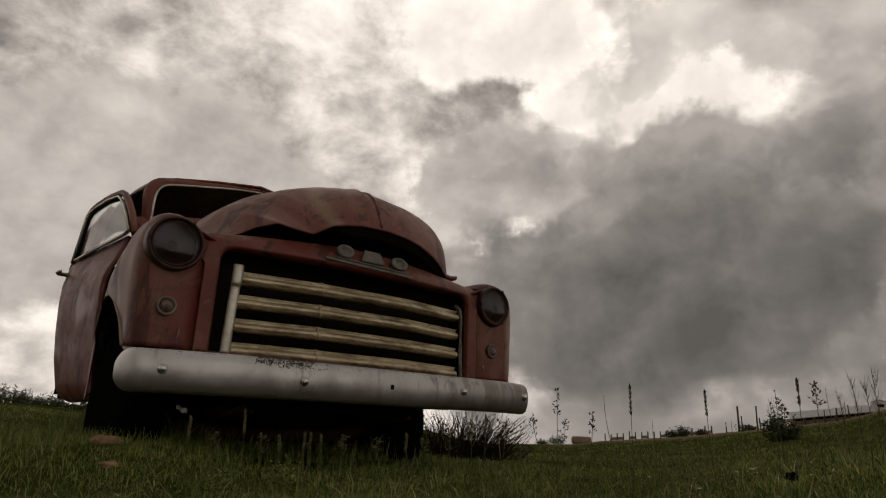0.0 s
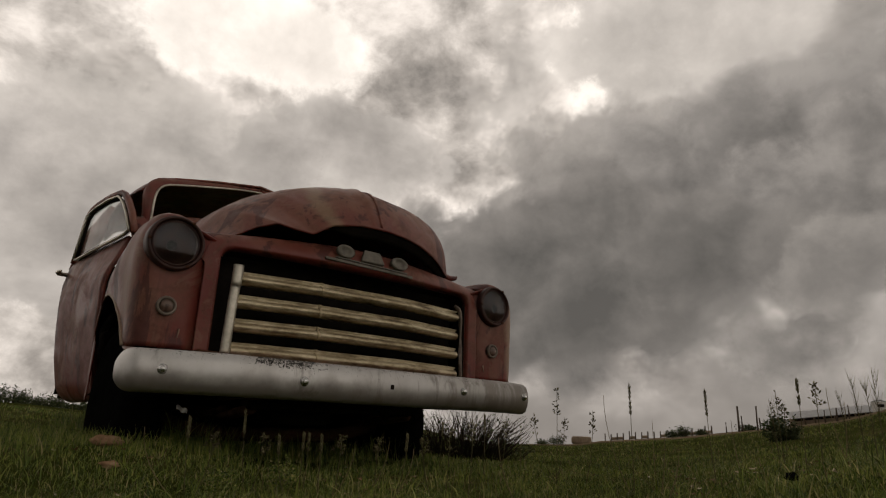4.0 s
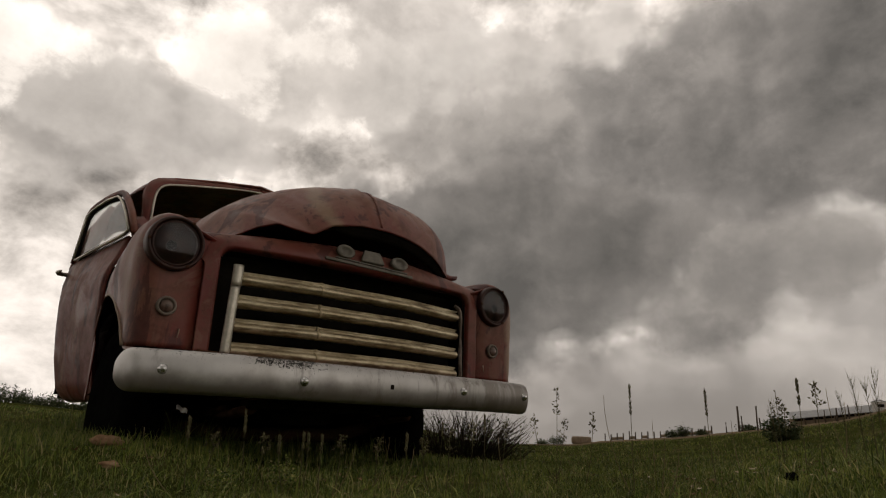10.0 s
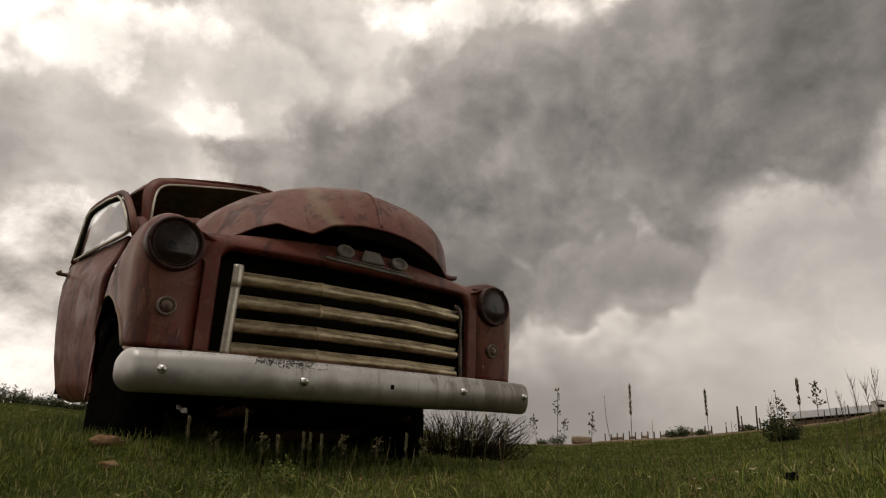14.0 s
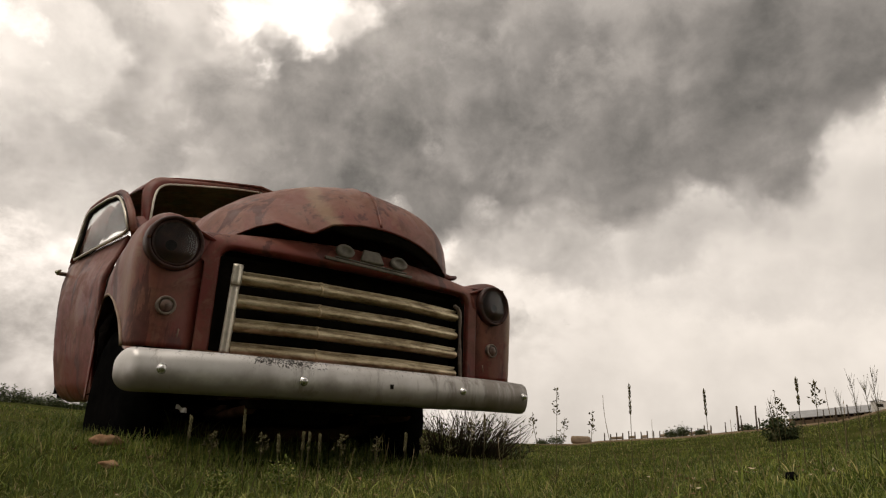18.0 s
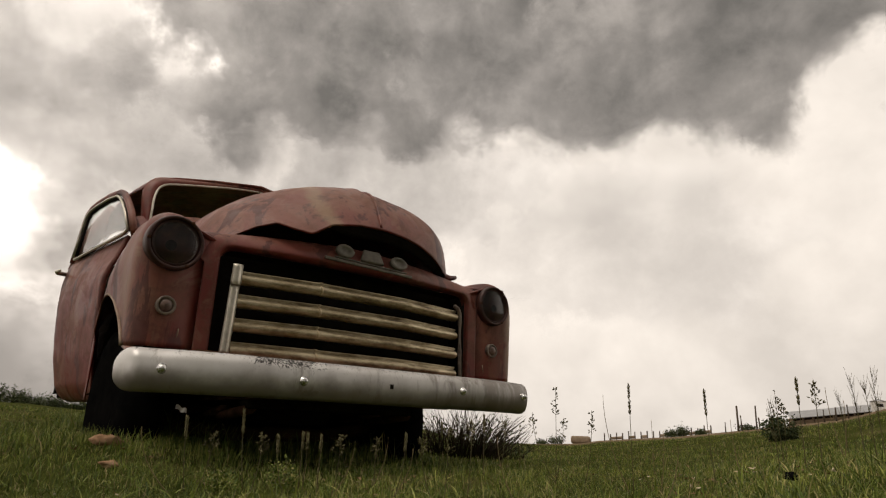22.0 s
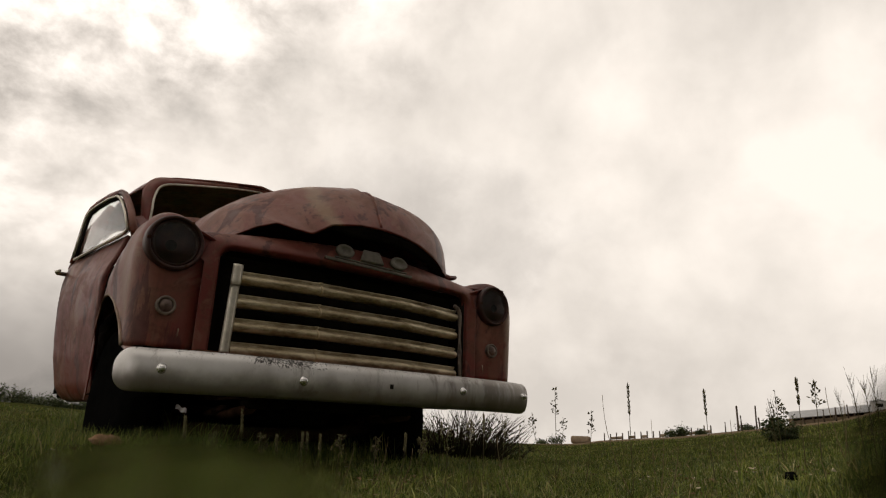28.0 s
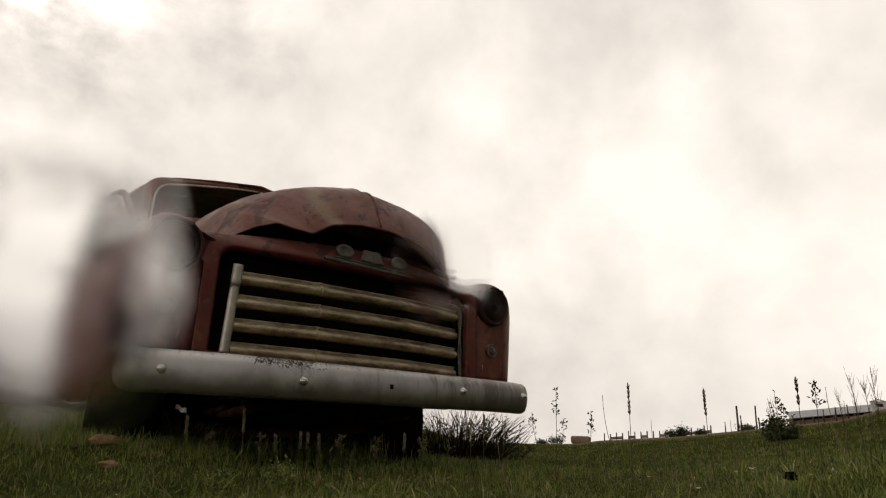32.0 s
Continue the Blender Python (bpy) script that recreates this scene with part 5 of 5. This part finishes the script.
def build_underside():
    # hidden parts added to stop light showing through beneath the truck
    bm = bmesh.new()
    box(bm, (0.42, 0.75, 0.50), pose(0, 0.95, 0.72), 0.05)
    box(bm, (0.30, 0.62, 0.16), pose(0, 0.98, 0.42), 0.05)
    box(bm, (0.26, 0.90, 0.24), pose(0, 1.75, 0.50), 0.06)
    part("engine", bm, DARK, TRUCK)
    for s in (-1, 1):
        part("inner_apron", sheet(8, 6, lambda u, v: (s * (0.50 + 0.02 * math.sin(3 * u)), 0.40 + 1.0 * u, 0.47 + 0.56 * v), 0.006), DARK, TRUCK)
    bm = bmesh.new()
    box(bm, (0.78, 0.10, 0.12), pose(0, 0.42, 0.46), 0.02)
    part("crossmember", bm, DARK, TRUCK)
    for s in (-1, 1):
        bm = bmesh.new()
        for y in (0.55, 0.80, 1.05, 1.30):
            tube(bm, [(s * 0.37, y - 0.15, 0.40), (s * 0.37, y + 0.15, 0.37)], 0.02, 6, None, 1.6)
        part("leaf_spring", bm, RUST, TRUCK)


def build_wheels():
    bm = bmesh.new()
    tube(bm, [(-0.62, 0.98, 0.36), (-0.3, 0.98, 0.30), (0.3, 0.98, 0.30), (0.62, 0.98, 0.36)], 0.035, 8)
    part("front_axle", bm, RUST, TRUCK)
    for s in (-1, 1):
        bm = bmesh.new()
        box(bm, (0.06, 2.2, 0.13), pose(s * 0.37, 1.35, 0.50), 0.008)
        part("frame_rail", bm, RUST, TRUCK, smooth=False)
        m = pose(-0.69, 0.98, 0.36, 0, -90) if s < 0 else pose(0.645, 1.04, 0.36, 0, 90, -4)
        tyre = lathe([(0.20, -0.07), (0.30, -0.085), (0.345, -0.075), (0.362, -0.04), (0.365, 0.0), (0.362, 0.04), (0.345, 0.075), (0.30, 0.085), (0.20, 0.07)], 48, m)
        wheel = part("front_wheel", tyre, RUBBER, TRUCK, "perished black tyre sunk in the turf")
        part("rim", lathe([(0.205, -0.06), (0.205, 0.055), (0.18, 0.06), (0.16, 0.02), (0.10, 0.03), (0.07, 0.055), (0.03, 0.06)], 40, m), RUST, wheel)


# ---- clouds ----
def shell(name, look_, radius, half_az, low, high, bumps, outline=None):
    """A piece of a great sphere about the camera, facing north, as a cloud sheet. Angles in degrees."""
    bm = bmesh.new()
    uv = bm.loops.layers.uv.new("UVMap")
    nu, nv = max(12, int(half_az)), max(8, int((high - low) / 2))
    rows = []
    for i in range(nu + 1):
        a = -half_az + 2 * half_az * i / nu
        row = []
        for j in range(nv + 1):
            e = low + (high - low) * j / nv
            r = radius + bumps * noise.noise((a / 9, e / 9, radius))
            ra, re = radians(a), radians(e)
            row.append((bm.verts.new((r * math.sin(ra) * math.cos(re), r * math.cos(ra) * math.cos(re), r * math.sin(re))), (a / 10, e / 10)))
        rows.append(row)
    for a, b in zip(rows, rows[1:]):
        for j in range(nv):
            if outline:
                # nothing lies beyond the cloud's own oval
                wide, tall, turn = outline
                c, s = math.cos(radians(turn)), math.sin(radians(turn))
                if min(math.hypot((c * u + s * w) / wide, (c * w - s * u) / tall) for u, w in (a[j][1], b[j][1], b[j + 1][1], a[j + 1][1])) > 0.97:
                    continue
            f = bm.faces.new((a[j][0], b[j][0], b[j + 1][0], a[j + 1][0]))
            for loop, w in zip(f.loops, (a[j][1], b[j][1], b[j + 1][1], a[j + 1][1])):
                loop[uv].uv = w
    bmesh.ops.delete(bm, geom=[v for v in bm.verts if not v.link_faces], context="VERTS")
    return part(name, bm, look_)


def build_clouds():
    bm = bmesh.new()
    bmesh.ops.create_uvsphere(bm, u_segments=96, v_segments=64, radius=4300.0)
    bmesh.ops.delete(bm, geom=[v for v in bm.verts if v.co.z < -420 or v.co.z > 3750], context="VERTS")
    ceiling = part("cloud_ceiling", bm, cloud_ceiling_look())
    tagged(ceiling, "high overcast cloud, mottled grey with bright white gaps", "cloud", kind="structure")
    DRIFTERS.append((ceiling, ((0.0, 0, 0), (16.0, 36, 0), (32.0, 72, 0))))
    mist = shell("rain_cloud", mist_look(), 4000.0, 80, -6, 70, 40)
    tagged(mist, "pale white sheet of low rain cloud", "cloud")
    DRIFTERS.append((mist, tuple((t, -80 - a, 0) for t, a in ((0.0, 95), (6.0, 66), (13.0, 30), (19.0, 4), (25.0, -26), (32.0, -52)))))
    grey, pale = (0.115, 0.112, 0.108), (0.40, 0.378, 0.36)
    # half sizes, lean, then the drift: seconds, compass direction and height
    for look_args, rows in (
            # thin bright places where the sun stands behind the cloud
            ((1.7, 0.8, 8, (0.80, 0.76, 0.72), (1.35, 1.29, 1.23), 0.85, 2.4), ((0, 58.4, 30.0), (3, 63.9, 33.2), (5, 53.2, 33.3), (7, 43.3, 32.9), (10, 22.6, 30.4), (13, 12.9, 28.5), (17, 0.8, 28.1), (20, -40, 20.0), (32, -60, 20.0))),
            ((1.4, 0.8, 0, (0.80, 0.76, 0.72), (1.35, 1.29, 1.23), 0.85, 2.4), ((0, 44.5, 35.2), (3, 24.4, 34.0), (7, 9.1, 28.0), (10, 1.3, 25.7), (13, -20, 22.0), (32, -70, 22.0))),
            ((0.7, 0.45, 10, (0.80, 0.76, 0.72), (1.35, 1.29, 1.23), 0.9, 2.2), ((0, 75, 60.0), (10, 59.3, 40.1), (13, 44.5, 37.1), (17, 29.2, 31.8), (20, 18.6, 24.7), (21, 18.2, 23.3), (23, 14.4, 19.3), (25, 15, 9.0), (32, 14, -8.0))),
            ((0.8, 0.55, 20, (0.80, 0.76, 0.72), (1.35, 1.29, 1.23), 0.9, 2.2), ((0, -30, 34.0), (13, -8, 30.0), (17, 0.4, 26.2), (20, 4.0, 22.8), (21, 6.1, 20.4), (22.5, -9.0, 15.0), (25, -12, 14.0), (32, -60, 14.0))),
            ((1.3, 0.6, -6, (0.80, 0.76, 0.72), (1.35, 1.29, 1.23), 0.85, 2.4), ((0, -30, 40.0), (15, -8, 30.0), (20, 2.2, 29.0), (21, 4.6, 29.8), (23, 12.2, 31.8), (25, 10.3, 31.7), (28, -22.0, 30.0), (32, -30, 24.0))),
            ((2.6, 1.7, 0, (0.30, 0.285, 0.275), (0.62, 0.59, 0.56), 0.75, 2.6), ((0, 7.5, 17.9), (3, 5.4, 17.9), (7, -1, 15.9), (11, -30, 22), (20, -70, 22), (32, -120, 22))),
            ((3.2, 1.4, 4, (0.30, 0.286, 0.275), (0.64, 0.61, 0.585), 0.85, 2.6), ((0, 88.5, 16), (13, 73.3, 19.4), (17, 60.4, 22.6), (20, 38, 23.5), (23, 24, 23.5), (25, 11, 21.5), (28, -36, 22), (32, -62, 20))),
            ((2.2, 1.0, -4, (0.36, 0.342, 0.33), (0.70, 0.67, 0.64), 0.55, 3.0), ((0, 86.9, 8.1), (13, 73.2, 13.2), (17, 67.6, 15.6), (20, 59.9, 15.8), (23, 50, 16.7), (25, 52.6, 17.2), (28, 33.7, 18), (32, -30, 20))),
            ((2.5, 1.4, 6, (0.25, 0.238, 0.228), (0.66, 0.625, 0.595), 0.7, 3.3), ((0, 76.6, 35), (3, 67.6, 35.5), (7, 51.9, 28.2), (9, 43.4, 29.5), (11, 37.5, 30.4), (13, 31.7, 30.5), (17, 15.8, 25.9), (20, 9.5, 25.9), (25, -0.1, 21.8), (28, -42, 22), (32, -75, 22))),
            ((1.5, 0.8, 5, (0.25, 0.238, 0.228), (0.60, 0.57, 0.545), 0.75, 3.6), ((0, 44.6, 23), (3, 31, 24.5), (7, 17.2, 23.5), (9, 11.8, 23.8), (11, 7.7, 23.5), (13, 5.8, 22.1), (17, 2.6, 19.9), (20, -1.3, 17.5), (25, -35, 18), (32, -70, 18))),
            ((3.6, 1.8, 14, (0.115, 0.112, 0.108), pale, 0.97, 2.4), ((0, 61.8, 15.2), (3, 56.1, 16.5), (7, 53.6, 16.6), (9, 50.5, 17.5), (11, 48, 19.5), (13, 46, 22.5), (15, 44.5, 26), (17, 43, 29), (20, 41, 32.5), (22, 40, 37.5), (23.5, 35, 44), (25, 25, 52), (28, 0, 60), (32, -30, 64))),
            ((3.0, 1.6, 10, grey, (0.36, 0.342, 0.328), 0.96, 2.2), ((0, 79.6, 18.1), (3, 73.7, 21.9), (7, 71.3, 22.4), (9, 70, 25.5), (11, 69, 28.5), (13, 66, 29.5), (15, 63.8, 29.5), (17, 61, 29.4), (20, 51, 33.6), (22, 54, 36), (23.5, 57, 37), (25, 58, 42), (28, 52, 54), (32, 36, 64.5))),
            ((2.9, 1.5, 12, grey, (0.34, 0.322, 0.308), 0.96, 2.0), ((0, 87.5, 17.4), (7, 81.5, 25), (9, 79, 28.5), (11, 77, 31.5), (13, 75.5, 32.5), (17, 72, 31), (20, 69.5, 33.5), (22, 70, 36), (25, 74, 39.5), (28, 64, 56), (32, 58, 66))),
            # the dense core that hangs low and passes behind the truck
            ((2.5, 1.2, 10, (0.108, 0.105, 0.101), (0.24, 0.228, 0.217), 0.97, 1.7), ((0, 64, 12.5), (3, 56, 14.0), (7, 52, 15.5), (10, 46.5, 15.5), (13, 36, 12), (17, 30, 8), (20, 26, 4), (32, 18, -2))),
            ((1.4, 0.65, 13, (0.15, 0.145, 0.14), (0.34, 0.322, 0.305), 0.85, 3.0), ((0, 80.4, 9.6), (7, 70.7, 14.4), (9, 68.6, 13.7), (11, 65.2, 13.5), (13, 59.3, 13.9), (15, 46.2, 10.1), (17, 31.4, 5.5), (20, 24.3, 6.1), (32, -30, 5))),
            # unseen clouds added to block light, over the door side first, then behind
            ((7.0, 3.7, 0, grey, (0.22, 0.21, 0.20), 0.99, 1.2), ((0, -75, 68), (4, -77, 68), (7, -84, 66), (10, -110, 52), (14, -135, 42), (20, -145, 41), (25.5, -144, 41), (28, -130, 46), (32, -118, 50))),
            ((5.5, 3.6, 0, grey, (0.22, 0.21, 0.20), 0.99, 1.2), ((0, 140, 78), (7, 130, 80), (10, 150, 70), (14, 170, 52), (32, 178, 45))),
            ((6.0, 3.2, 0, grey, (0.20, 0.19, 0.18), 0.98, 1.6), ((0, -118, 22), (7, -120, 22), (10, -138, 24), (14, -165, 26), (32, -172, 26)))):
        a, b = look_args[:2]
        i = len(DRIFTERS)
        cloud = shell("storm_cloud", storm_look("storm_cloud_grey", i, *look_args), 3850.0 - 60.0 * i, a * 12.5, -b * 15, b * 15, 60, look_args[:3])
        # the last three only hold back light from out of view
        tagged(cloud, "thin bright place in the overcast, lit by the hidden sun" if look_args[4][0] > 1 else "torn grey cloud drifting under the overcast" if look_args[3][0] > 0.2 else "dark grey storm cloud with torn ragged edges", "cloud", "drifting storm clouds")
        DRIFTERS.append((cloud, tuple((t, -az, e) for t, az, e in rows)))
    curtain = shell("rain_curtain", curtain_look(), 3300.0, 41, -5, 18, 0)
    tagged(curtain, "grey curtain of distant falling rain over the plain", "rain")
    DRIFTERS.append((curtain, ((0.0, -72, 0), (6.0, -62, 0), (12.0, -50, 0), (14.0, -40, 0), (18.0, 13, 0), (20.5, 15, 0), (23.0, 2, 0), (25.0, 0, 0), (32.0, 8, 0))))


def build_drops():
    """Rain on the camera's window, 4 cm before the lens. Sizes and places across the window in millimetres."""
    water, film = drop_look("smeared_rainwater", 1.0, 0.15), drop_look("thin_rainwater", 0.5, 0.06)
    window = look(EYE, AIM, 2.1) @ pose(0, 0, -0.04)
    for wide, high, deep, rows in (
            (11.0, 14.5, 0.6, ((0, -70, 20), (27.95, -60, 16), (28.1, -23.5, 2), (28.6, -24.0, 0), (29.1, -24, -4), (29.4, -24.5, -18.0), (30.1, -24, -19.0), (30.4, -27, -34), (32, -27, -45))),
            (10.5, 11.5, 0.55, ((0, -74, 24), (30.55, -64, 12), (30.75, -20.0, 0), (31.1, -20.5, -0.5), (31.5, -24.0, -1), (32, -25.0, -2.0))),
            (4.0, 4.4, 0.4, ((0, -10, 50), (28.3, -2, 34), (28.5, -0.5, -0.5), (30.0, -0.6, -1), (31.2, 0.2, -1.2), (32, 0.0, -1.2))),
            (13.0, 4.5, 0.4, ((0, 6, -60), (27.5, 0, -38), (27.75, -14.5, -15.5), (28.1, -17.0, -15.5), (28.3, -19, -34), (32, -19, -60))),
            (12.0, 12.5, 6.0, ((0, 60, -14), (27.3, 50, -16), (27.7, 37.5, -16), (28.2, 37.5, -16), (28.5, 46, -20), (30.75, 48, -24), (30.9, 29.0, -13.0), (31.15, 28.0, -13.0), (31.35, 32.5, -13), (31.5, 44, -8), (32, 60, -4)))):
        bm = bmesh.new()
        bmesh.ops.create_uvsphere(bm, u_segments=32, v_segments=16, radius=1.0)
        drop = part("water_drop", bm, film if wide < 5 else water)
        tagged(drop, "smeared clear raindrop on the camera's window", "water drop", "raindrops on the window")
        drop.scale = (wide / 1000, high / 1000, deep / 1000)
        DROPS.append((drop, window, rows))


DRIFTERS, SWAYERS, DROPS = [], [], []


def motions():
    for ob, rows in DRIFTERS:
        walk(ob, [(t, pose(EYE.x, EYE.y, EYE.z, e, 0, a)) for t, a, e in rows])
    for ob, window, rows in DROPS:
        walk(ob, [(t, window @ pose(x / 1000, y / 1000, 0)) for t, x, y in rows])
    for i, (ob, m) in enumerate(SWAYERS):
        rows = []
        for k in range(33):
            a = 1.4 * math.sin(k * 2.1 + i * 1.7) + 0.8 * math.sin(k * 0.9 + i) + 3.0 * smooth_between(16, 30, k)
            rows.append((float(k), m @ pose(0, 0, 0, 0.4 * a, -a * 0.8, 0)))
        walk(ob, rows)


build_ground()
build_bumper()
for side in (-1, 1):
    build_fender(side)
build_grille()
build_hood()
build_cab()
build_door(-1, 4.0)
build_door(1, 0.0)
build_wheels()
build_underside()
build_clouds()
build_drops()
build_distance()
build_plants_and_litter()
build_stalks()
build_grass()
leaf_litter()
motions()
